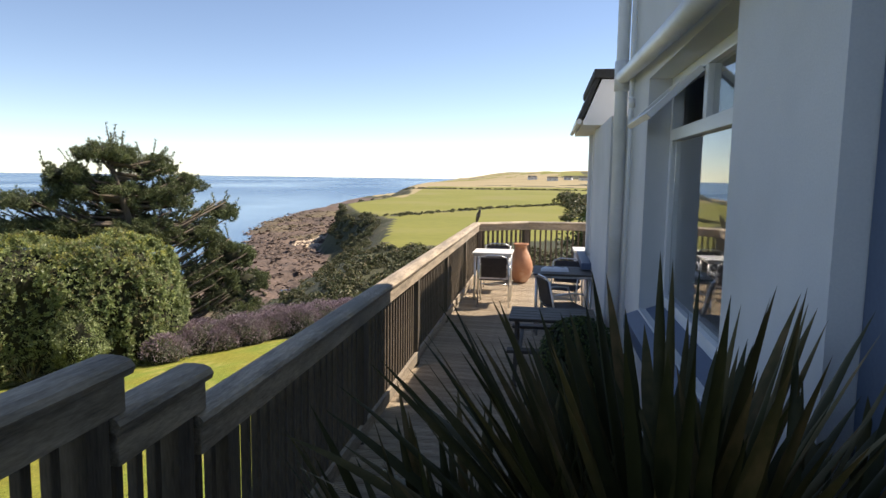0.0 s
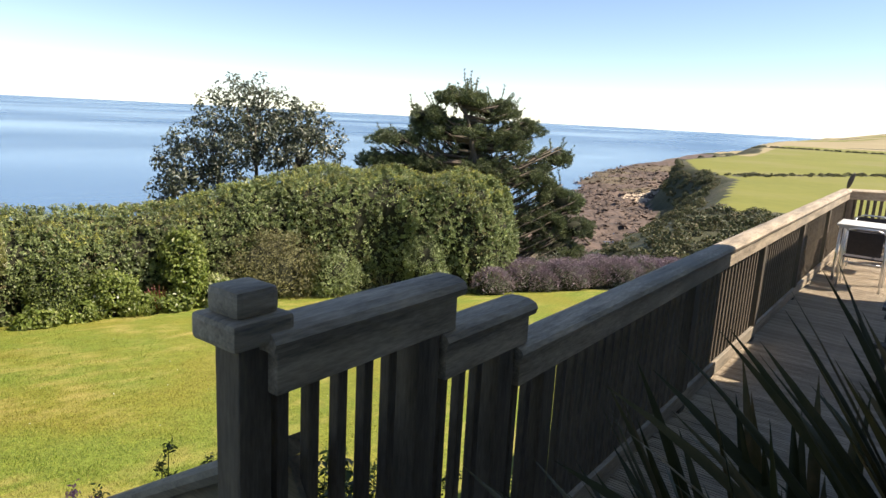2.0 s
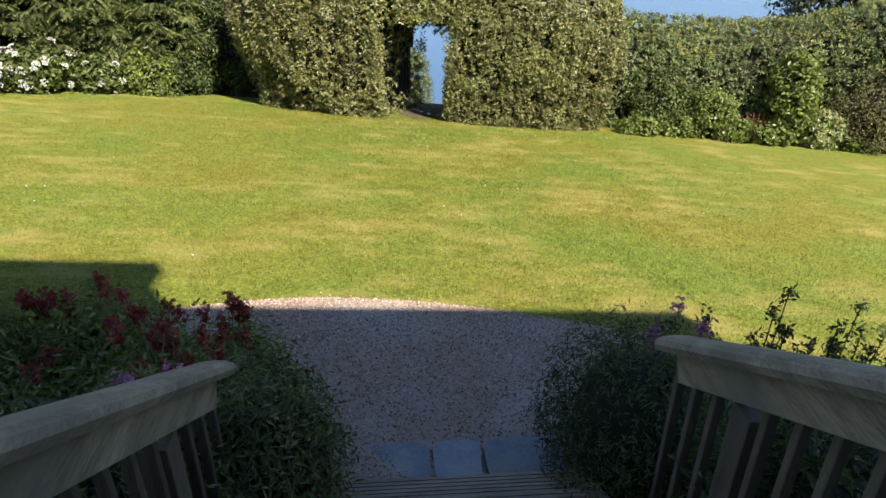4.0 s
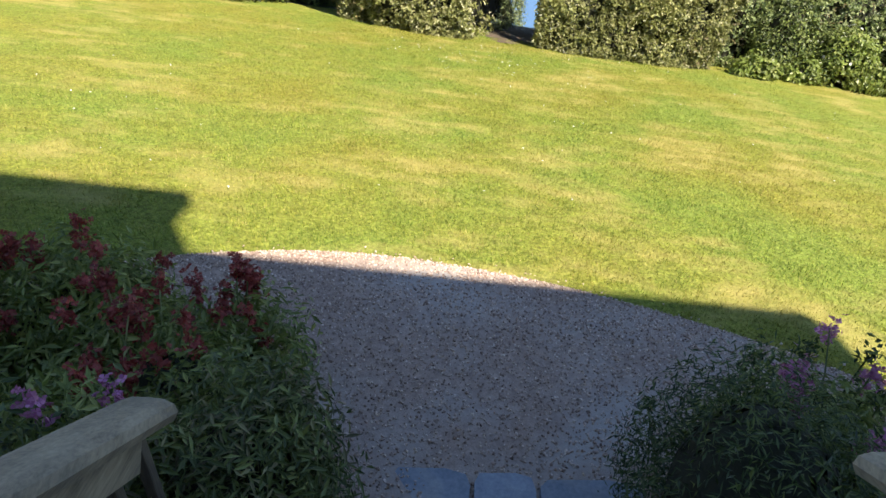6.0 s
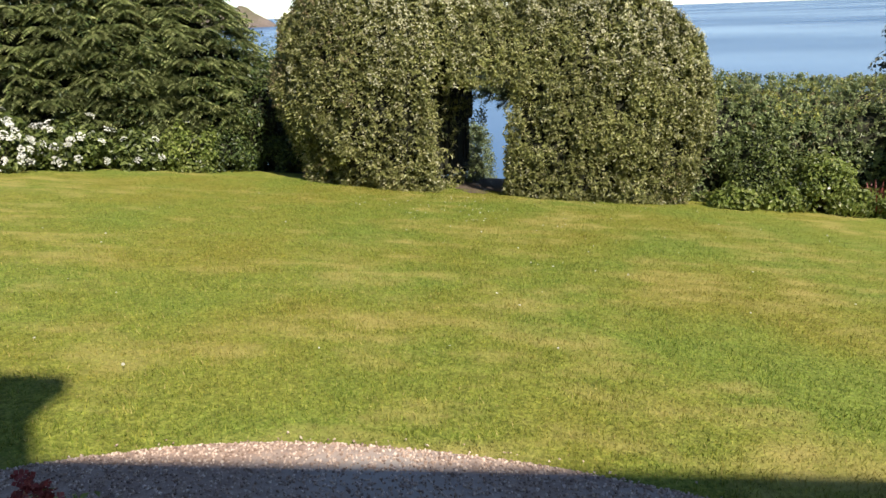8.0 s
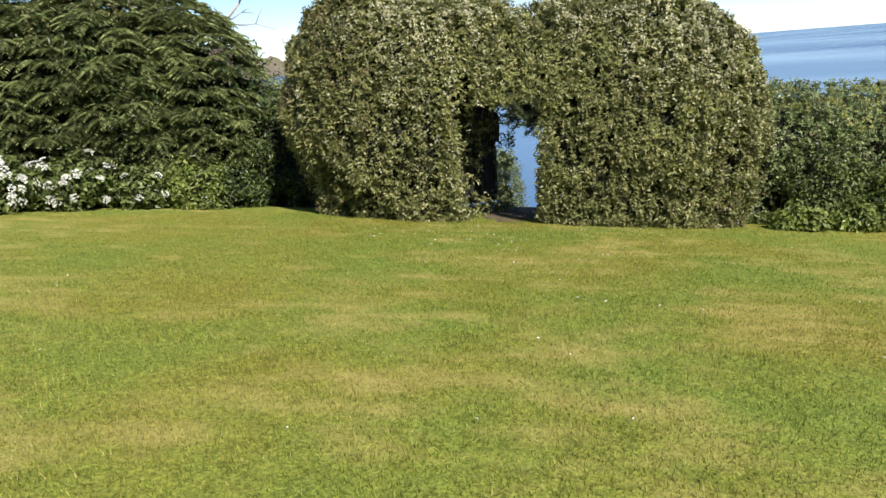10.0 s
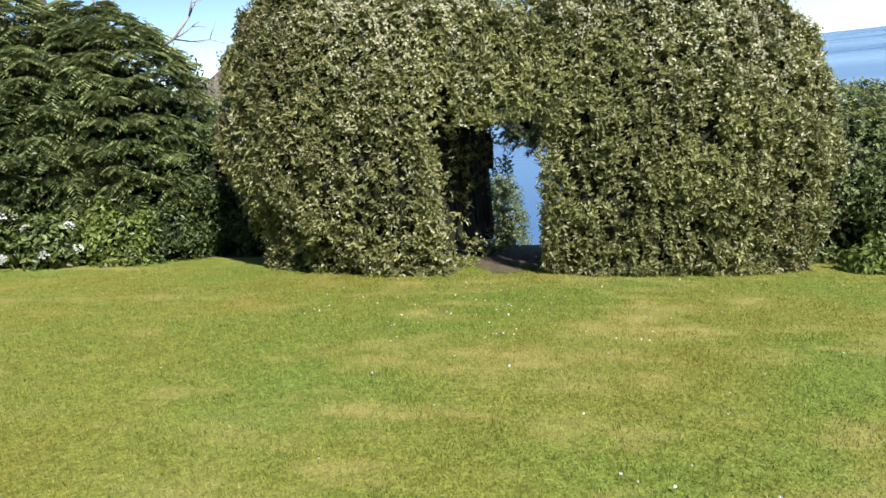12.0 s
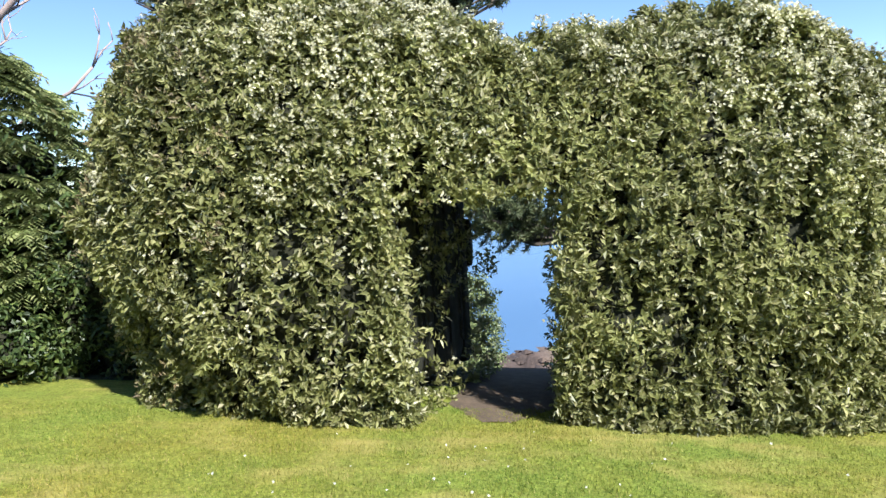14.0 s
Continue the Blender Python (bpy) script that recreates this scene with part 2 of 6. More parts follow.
HEDGE_LEAF = leaf_mat("escallonia_leaf", [(0, (0.12, 0.132, 0.042)), (0.45, (0.235, 0.245, 0.082)), (0.8, (0.355, 0.355, 0.145)), (0.93, (0.45, 0.425, 0.20)), (1, (0.58, 0.54, 0.34))], 0.42, 0.34, 0.45)
HEDGE_BROWN = leaf_mat("dry_hedge_leaf", [(0, (0.14, 0.105, 0.05)), (1, (0.30, 0.25, 0.12))], 0.6, 0.2)
CLIPPED_LEAF = leaf_mat("clipped_hedge_leaf", [(0, (0.12, 0.16, 0.06)), (0.6, (0.24, 0.295, 0.12)), (1, (0.41, 0.445, 0.215))], 0.4, 0.36, 0.5)
FRESH_LEAF = leaf_mat("fresh_leaf", [(0, (0.11, 0.15, 0.03)), (0.6, (0.21, 0.265, 0.06)), (1, (0.37, 0.40, 0.13))], 0.4, 0.38)
SUNLIT_CREST = leaf_mat("sunlit_crest_leaf", [(0, (0.20, 0.22, 0.045)), (0.6, (0.35, 0.36, 0.085)), (1, (0.50, 0.47, 0.16))], 0.45, 0.35)
HYDRANGEA_LEAF = leaf_mat("hydrangea_leaf", [(0, (0.05, 0.075, 0.018)), (0.6, (0.12, 0.155, 0.04)), (1, (0.25, 0.29, 0.09))], 0.45, 0.3)
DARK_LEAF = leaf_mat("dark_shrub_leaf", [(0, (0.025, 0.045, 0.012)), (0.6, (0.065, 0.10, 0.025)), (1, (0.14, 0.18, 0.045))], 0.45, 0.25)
FEATHER_LEAF = leaf_mat("feathery_shrub_leaf", [(0, (0.10, 0.13, 0.042)), (0.6, (0.215, 0.25, 0.092)), (1, (0.38, 0.40, 0.175))], 0.45, 0.32)
TOP_LEAF = leaf_mat("sun_browned_leaf", [(0, (0.13, 0.12, 0.045)), (0.6, (0.22, 0.21, 0.08)), (1, (0.33, 0.30, 0.13))], 0.5, 0.3)
SCRUB_LEAF = leaf_mat("scrub_leaf", [(0, (0.03, 0.042, 0.016)), (0.5, (0.085, 0.10, 0.035)), (0.8, (0.16, 0.155, 0.06)), (1, (0.25, 0.19, 0.11))], 0.55, 0.2)
GREY_LEAF = leaf_mat("grey_leaf", [(0, (0.035, 0.045, 0.025)), (0.6, (0.10, 0.115, 0.065)), (0.9, (0.24, 0.25, 0.18)), (1, (0.40, 0.40, 0.32))], 0.4, 0.2)
BRONZE_LEAF = leaf_mat("bronze_leaf", [(0, (0.10, 0.09, 0.04)), (0.6, (0.20, 0.19, 0.08)), (1, (0.32, 0.30, 0.14))], 0.5, 0.28)
RED_LEAF = leaf_mat("red_leaf", [(0, (0.12, 0.02, 0.02)), (1, (0.30, 0.08, 0.06))], 0.5, 0.25)
PINE_NEEDLE = leaf_mat("pine_needle", [(0, (0.06, 0.082, 0.036)), (0.6, (0.135, 0.165, 0.072)), (1, (0.25, 0.28, 0.13))], 0.5, 0.25)


def sword_mat():
    m, n, l, b = nodes_of("sword_leaf")
    oi = n.new("ShaderNodeObjectInfo")
    r = ramp_of(n, [(0, (0.018, 0.019, 0.006)), (0.5, (0.042, 0.042, 0.012)), (0.75, (0.095, 0.075, 0.026)), (1, (0.24, 0.14, 0.06))])
    tc, mp, t = n.new("ShaderNodeTexCoord"), n.new("ShaderNodeMapping"), n.new("ShaderNodeTexNoise")
    mp.inputs["Scale"].default_value = (6, 6, 1.5)
    t.inputs["Scale"].default_value, t.inputs["Detail"].default_value = 5, 6
    l.new(tc.outputs["Object"], mp.inputs[0]), l.new(mp.outputs[0], t.inputs[0])
    mean = n.new("ShaderNodeMath")
    mean.operation = "MULTIPLY_ADD"
    mean.inputs[1].default_value = 0.55
    half = n.new("ShaderNodeMath")
    half.operation = "MULTIPLY"
    half.inputs[1].default_value = 0.55
    l.new(t.outputs[0], half.inputs[0])
    l.new(oi.outputs["Random"], mean.inputs[0]), l.new(half.outputs[0], mean.inputs[2]), l.new(mean.outputs[0], r.inputs[0])
    l.new(r.outputs[0], b.inputs["Base Color"])
    b.inputs["Roughness"].default_value, b.inputs["Specular IOR Level"].default_value = 0.55, 0.25
    return m


SWORD_LEAF = sword_mat()
LAVENDER = leaf_mat("lavender_bloom", [(0, (0.16, 0.115, 0.135)), (0.6, (0.26, 0.19, 0.225)), (1, (0.38, 0.30, 0.33))], 0.7, 0.2)
WHITE_PETAL = leaf_mat("white_petal", [(0, (0.6, 0.6, 0.52)), (1, (0.82, 0.82, 0.78))], 0.6, 0.3)
CREAM_PETAL = leaf_mat("cream_petal", [(0, (0.42, 0.40, 0.22)), (0.6, (0.60, 0.57, 0.37)), (1, (0.74, 0.71, 0.53))], 0.6, 0.3)
PINK_PETAL = leaf_mat("pink_petal", [(0, (0.35, 0.10, 0.25)), (1, (0.62, 0.28, 0.48))], 0.6, 0.3)
RED_PETAL = leaf_mat("red_petal", [(0, (0.17, 0.028, 0.024)), (1, (0.42, 0.085, 0.07))], 0.6, 0.3)
GRASS_BLADE = blade_mat()


# ---- building helpers ----
def mesh_from(name, verts, faces, mats, index=None, smooth=False):
    """A mesh from arrays of places and of faces that all have as many corners."""
    me = bpy.data.meshes.new(name)
    verts, faces = np.asarray(verts, np.float32), np.asarray(faces, np.int32)
    k = faces.shape[1]
    me.vertices.add(len(verts)), me.loops.add(faces.size), me.polygons.add(len(faces))
    me.vertices.foreach_set("co", verts.ravel())
    me.loops.foreach_set("vertex_index", faces.ravel())
    me.polygons.foreach_set("loop_start", np.arange(0, faces.size, k, dtype=np.int32))
    me.polygons.foreach_set("loop_total", np.full(len(faces), k, np.int32))
    for m in mats if isinstance(mats, (list, tuple)) else [mats]:
        me.materials.append(m)
    if index is not None:
        me.polygons.foreach_set("material_index", np.asarray(index, np.int32))
    me.polygons.foreach_set("use_smooth", np.full(len(faces), smooth))
    me.update(calc_edges=True)
    return me


def under(name, me, parent, label="", kind=""):
    ob = new(name, me)
    ob.parent = parent
    return tagged(ob, label, "", "", kind)


def part(name, bm, material, parent, label="", smooth=False):
    me = bpy.data.meshes.new(name)
    bm.to_mesh(me)
    bm.free()
    me.materials.append(material)
    if smooth:
        me.polygons.foreach_set("use_smooth", np.full(len(me.polygons), True))
    return under(name, me, parent, label) if parent else new(name, me)


def thing(name, at, label, category, group="", kind=""):
    ob = new(name)
    ob.location = at
    ob.empty_display_size = 0.1
    return tagged(ob, label, category, group, kind)


def box(lo, hi, bevel=0.0, bm=None, m=None):
    """A box between two corners, its edges rounded by bevel."""
    bm = bm or bmesh.new()
    lo, hi = Vector(lo), Vector(hi)
    made = bmesh.ops.create_cube(bm, size=1, matrix=(m or Matrix()) @ Matrix.Translation((lo + hi) / 2) @ Matrix.Diagonal((*(hi - lo), 1)))
    if bevel:
        edges = list({e for v in made["verts"] for e in v.link_edges})
        bmesh.ops.bevel(bm, geom=edges, offset=bevel, segments=2, profile=0.6, affect="EDGES")
    return bm


def tube(points, radii, sides=8, bm=None):
    """A tapered pipe along places."""
    own = bm is None
    bm = bm or bmesh.new()
    rings, pts = [], [Vector(p) for p in points]
    radii = radii if isinstance(radii, (list, tuple)) else [radii] * len(pts)
    for i, p in enumerate(pts):
        way = (pts[min(i + 1, len(pts) - 1)] - pts[max(i - 1, 0)]).normalized()
        side = way.cross(Vector((0.31, 0.17, 0.93))).normalized()
        up = side.cross(way)
        rings.append([bm.verts.new(p + radii[i] * (math.cos(a) * side + math.sin(a) * up)) for a in (2 * math.pi * k / sides for k in range(sides))])
    for a, b in zip(rings, rings[1:]):
        for k in range(sides):
            bm.faces.new((a[k], a[(k + 1) % sides], b[(k + 1) % sides], b[k]))
    bm.faces.new(rings[0][::-1]), bm.faces.new(rings[-1])
    if own:
        bmesh.ops.recalc_face_normals(bm, faces=bm.faces)
    return bm


def lathe(profile, sides=24, bm=None):
    """A turned shape from radius and height pairs."""
    bm = bm or bmesh.new()
    rings = [[bm.verts.new((r * math.cos(2 * math.pi * k / sides), r * math.sin(2 * math.pi * k / sides), z)) for k in range(sides)] for r, z in profile]
    for a, b in zip(rings, rings[1:]):
        for k in range(sides):
            bm.faces.new((a[k], a[(k + 1) % sides], b[(k + 1) % sides], b[k]))
    bm.faces.new(rings[0][::-1]), bm.faces.new(rings[-1])
    return bm


def unit(v):
    return v / np.maximum(np.linalg.norm(v, axis=-1, keepdims=True), 1e-9)


def leaf_arrays(at, facing, length, width, jitter=0.7, droop=0.0, fold=0.25):
    """Folded pointed leaves of two triangles each at the places given, about facing outwards."""
    n = len(at)
    facing = unit(facing + jitter * rng.normal(size=(n, 3)))
    along = unit(np.cross(facing, rng.normal(size=(n, 3))))
    along[:, 2] -= droop
    along = unit(along)
    across = unit(np.cross(facing, along))
    ln = (length * rng.uniform(0.65, 1.25, n))[:, None]
    wd = (width * rng.uniform(0.7, 1.2, n))[:, None]
    base, tip = at - along * ln * 0.5, at + along * ln * 0.5
    left = at + across * wd * 0.5 + facing * wd * fold - along * ln * 0.06
    right = at - across * wd * 0.5 + facing * wd * fold - along * ln * 0.06
    verts = np.stack([base, left, tip, right], 1).reshape(-1, 3)
    k = np.arange(n)[:, None] * 4
    faces = np.concatenate([k + [0, 2, 1], k + [0, 3, 2]])
    return verts, faces


def pointed(f, lo, hi, n, depth=0.0, keep=None):
    """Places strewn over the skin of a shape given by f (below 0 inside), and their normals."""
    got_p, got_n, total = [], [], 0
    lo, hi = np.array(lo, float), np.array(hi, float)
    h = 0.01
    for _ in range(40):
        p = rng.uniform(lo, hi, (60000, 3))
        for turn in range(4):
            v = f(p)
            if turn == 0:
                p, v = p[np.abs(v) < 0.9], v[np.abs(v) < 0.9]
            g = np.stack([f(p + h * e) - f(p - h * e) for e in np.eye(3)], -1) / (2 * h)
            p = p - np.clip(v, -0.6, 0.6)[:, None] * g / np.maximum((g * g).sum(-1), 0.05)[:, None]
        v = f(p)
        g = np.stack([f(p + h * e) - f(p - h * e) for e in np.eye(3)], -1)
        ok = (np.abs(v) < 0.02) & (p >= lo).all(1) & (p <= hi).all(1)
        if keep is not None:
            ok &= keep(p, unit(g))
        got_p.append(p[ok]), got_n.append(unit(g[ok]))
        total += ok.sum()
        if total >= n:
            break
    p, nn = np.concatenate(got_p)[:n], np.concatenate(got_n)[:n]
    return p - nn * (depth * rng.random(len(p)) ** 1.5)[:, None], nn


def nets(name, f, lo, hi, step, material):
    """The skin f = 0 as a closed mesh of quads (surface nets)."""
    ax = [np.arange(a, b + step, step) for a, b in zip(lo, hi)]
    g = np.stack(np.meshgrid(*ax, indexing="ij"), -1)
    v = f(g.reshape(-1, 3)).reshape(g.shape[:3])
    s = v < 0
    c = sum(s[i:s.shape[0] - 1 + i, j:s.shape[1] - 1 + j, k:s.shape[2] - 1 + k].astype(int) for i in (0, 1) for j in (0, 1) for k in (0, 1))
    act = (c > 0) & (c < 8)
    ids = np.full(act.shape, -1)
    ids[act] = np.arange(act.sum())
    cells = np.argwhere(act)
    p = np.array(lo) + (cells + 0.5) * step
    for _ in range(3):
        h = 0.02
        gr = np.stack([f(p + h * e) - f(p - h * e) for e in np.eye(3)], -1) / (2 * h)
        d = f(p)[:, None] * gr / np.maximum((gr * gr).sum(-1, keepdims=True), 0.05)
        p = p - np.clip(d, -step * 0.3, step * 0.3)
    quads = []
    for a in range(3):
        b, e = [x for x in range(3) if x != a]
        sl0, sl1 = [slice(None)] * 3, [slice(None)] * 3
        sl0[a], sl1[a] = slice(0, -1), slice(1, None)
        cross = s[tuple(sl0)] != s[tuple(sl1)]
        q = np.argwhere(cross)
        q = q[(q[:, b] > 0) & (q[:, e] > 0) & (q[:, b] < ids.shape[b]) & (q[:, e] < ids.shape[e])]
        q = q[(q < np.array(ids.shape)).all(1)]
        db, de = np.eye(3, dtype=int)[b], np.eye(3, dtype=int)[e]
        quads.append(np.stack([ids[tuple((q - o).T)] for o in (0 * db, db, db + de, de)], 1))
    quads = np.concatenate(quads)
    return mesh_from(name, p, quads[(quads >= 0).all(1)], material, smooth=True)


def flower_arrays(at, facing, size, petals=5):
    """Small open flowers: a ring of petals round each place."""
    vs, fs, base = [], [], 0
    n = len(at)
    facing = unit(facing + 0.35 * rng.normal(size=(n, 3)))
    side = unit(np.cross(facing, rng.normal(size=(n, 3))))
    up = np.cross(facing, side)
    r = (size * rng.uniform(0.7, 1.2, n))[:, None]
    for k in range(petals):
        a0, a1, am = (2 * math.pi * (k + o) / petals for o in (0.08, 0.92, 0.5))
        ring = [at, at + r * 0.8 * (math.cos(a0) * side + math.sin(a0) * up) + facing * r * 0.2,
                at + r * 1.05 * (math.cos(am) * side + math.sin(am) * up) + facing * r * 0.3,
                at + r * 0.8 * (math.cos(a1) * side + math.sin(a1) * up) + facing * r * 0.2]
        vs.append(np.stack(ring, 1).reshape(-1, 3))
        kk = np.arange(n)[:, None] * 4 + base
        fs.append(np.concatenate([kk + [0, 1, 2], kk + [0, 2, 3]]))
        base += 4 * n
    return np.concatenate(vs), np.concatenate(fs)


# ---- ground ----
SEA_Z = -22.0


def smooth(a, b, v):
    t = np.clip((v - a) / (b - a), 0, 1)
    return t * t * (3 - 2 * t)


def ripple(x, y, s, seed=0.0):
    """Cheap rolling noise made of sines, about -1 to 1."""
    out, amp = 0, 0.5
    for k in range(5):
        a = 2.4 * k + seed
        u, w = x * math.cos(a) + y * math.sin(a), -x * math.sin(a) + y * math.cos(a)
        out = out + amp * np.sin(u * s + 1.7 * np.sin(w * s * 0.7 + a)) * np.cos(w * s * 0.83 + k)
        s, amp = s * 1.93, amp * 0.62
    return out


def lawn_z(x, y):
    x, y = np.asarray(x, float), np.asarray(y, float)
    slope = np.where(x < -5.2, 0.1424 * (x + 6), 0.1424 * 0.8 + 0.06 * (np.minimum(x, 0) + 5.2))
    return -0.506 + slope - 0.0862 * np.clip(y, -14, 22)


def coast(y):
    """The cliff's edge, its foot, and the water's edge, going along the shore."""
    edge = np.interp(y, [-400, -12, 12, 30, 93, 163, 176, 190, 246, 388, 650, 900, 2000, 3200], [-60, -19.4, -19.4, -22, -26, -41, -46, -58, -79, -84, -135, -170, -275, -420])
    foot = np.interp(y, [-400, 0, 60, 116, 160, 200, 238, 307, 397, 645, 900, 2000, 3200], [-90, -62, -50, -46, -54, -72, -77, -90, -108, -160, -190, -290, -440])
    shore = np.interp(y, [-400, 0, 60, 116, 188, 255, 306, 387, 477, 646, 879, 1914, 3200], [-120, -88, -90, -88, -94, -128, -146, -162, -172, -197, -206, -295, -450])
    return edge, foot, shore


def ground_z(x, y):
    x, y = np.asarray(x, float), np.asarray(y, float)
    edge, foot, shore = coast(y)
    edge = edge + 3.0 * ripple(x * 0, y, 0.06, 1.0) * smooth(60, 120, y)
    field = -8.5 + 0.006 * np.clip(x - edge, 0, 300) + smooth(600, 1500, y) * smooth(0, 220, x - edge) * (22.0 + 8.0 * ripple(x, y, 0.005, 2)) + 0.6 * ripple(x, y, 0.012, 3)
    field = field - 4.5 * np.exp(-(((y - 55) / 24) ** 2))
    near = 1 - smooth(21, 46, y)
    top = near * lawn_z(x, y) + (1 - near) * field
    z = np.where(x > edge, top, 0)
    rock = -20.9 + 1.3 * ripple(x, y, 0.11, 2) + 1.3 * ripple(x, y, 0.5, 5)
    plat = -22.5 + (rock + 22.5) * smooth(0, 1, (x - shore) / np.maximum(foot - shore, 1) * 2.6)
    u = np.clip((x - foot) / np.maximum(edge - foot, 1), 0, 1)
    cliff = plat + (top - plat) * (0.8 * u + 0.2 * smooth(0, 1, u)) + 1.2 * np.sin(math.pi * u) * ripple(x, y, 0.22, 7)
    z = np.where(x > edge, top, np.where(x > foot, cliff, np.where(x > shore - 15, plat, -27)))
    return z


def build_ground():
    xs = np.concatenate([np.linspace(-900, -470, 8), np.linspace(-450, -130, 65), np.linspace(-127, -24, 70), np.linspace(-22.5, 6, 64), np.linspace(9, 60, 12), np.linspace(80, 1400, 18)])
    ys = np.concatenate([np.linspace(-900, -60, 15), np.linspace(-50, -16, 16), np.linspace(-14, 26, 70), np.linspace(28, 140, 60), np.linspace(144, 460, 80), np.linspace(475, 1100, 42), np.linspace(1150, 3200, 24)])
    gx, gy = np.meshgrid(xs, ys, indexing="ij")
    gz = ground_z(gx, gy)
    nx, ny = gx.shape
    verts = np.stack([gx, gy, gz], -1).reshape(-1, 3)
    i = (np.arange(nx - 1)[:, None] * ny + np.arange(ny - 1)).ravel()
    faces = np.stack([i, i + ny, i + ny + 1, i + 1], 1)
    c = verts[faces].mean(1)
    x, y = c[:, 0], c[:, 1]
    edge, foot, shore = coast(y)
    kind = np.full(len(c), 1)                                             # scrub
    kind[(x > -17.9) & (x < 3) & (y > -9) & (y < 21)] = 0                 # lawn
    kind[(x < foot)] = 3                                                  # rock
    kind[(x < foot) & (x > foot - 14) & (y > 205) & (y < 262) & (x > -84)] = 5
    inland = x - edge
    kind[(inland > 2.5 + 2 * ripple(x, y, 0.05)) & (y > 96 + 0.55 * np.clip(inland, 0, 90)) & (y < 2400)] = 2
    kind[(inland > 3) & (y > 330) & (x < -72 - 0.14 * (y - 330)) & (y < 700)] = 4
    kind[(y > 640) & (ripple(x, y, 0.006, 4) > -0.12)] = 4
    kind[(y > 640) & (ripple(x, y, 0.011, 9) > 0.32)] = 1
    band = np.abs((y - 176) - 1.9 * (x + 44)) < 4                          # field hedge bank
    kind[band & (x > -44) & (x < 120) & (y < 520)] = 1
    kind[(y > 515) & (y < 545) & (inland > 0)] = 1
    kind[(x > 12 + 0.02 * y) & (y > 30) & (y < 330)] = 1
    me = mesh_from("ground", verts, faces, [LAWN, SCRUB, FIELD, ROCK, STRAW, SAND], kind, True)
    tagged(new("ground", me), "sloping mown lawn running down to cliffs, pasture and rocky shore", "ground", "", "structure")
    s = 4900
    me = mesh_from("water", [(-s, -s, SEA_Z), (s, -s, SEA_Z), (s, s, SEA_Z), (-s, s, SEA_Z)], [(0, 1, 2, 3)], SEA)
    tagged(new("water", me), "calm blue sea reaching out to the horizon", "sea", "", "structure")


build_ground()


# ---- house ----
DECK, LAND = 0.97, 1.27


def wall(name, lo, hi, mat, label, category="wall"):
    ob = part(name, box(lo, hi), mat, None)
    return tagged(ob, label, category, "", "structure")


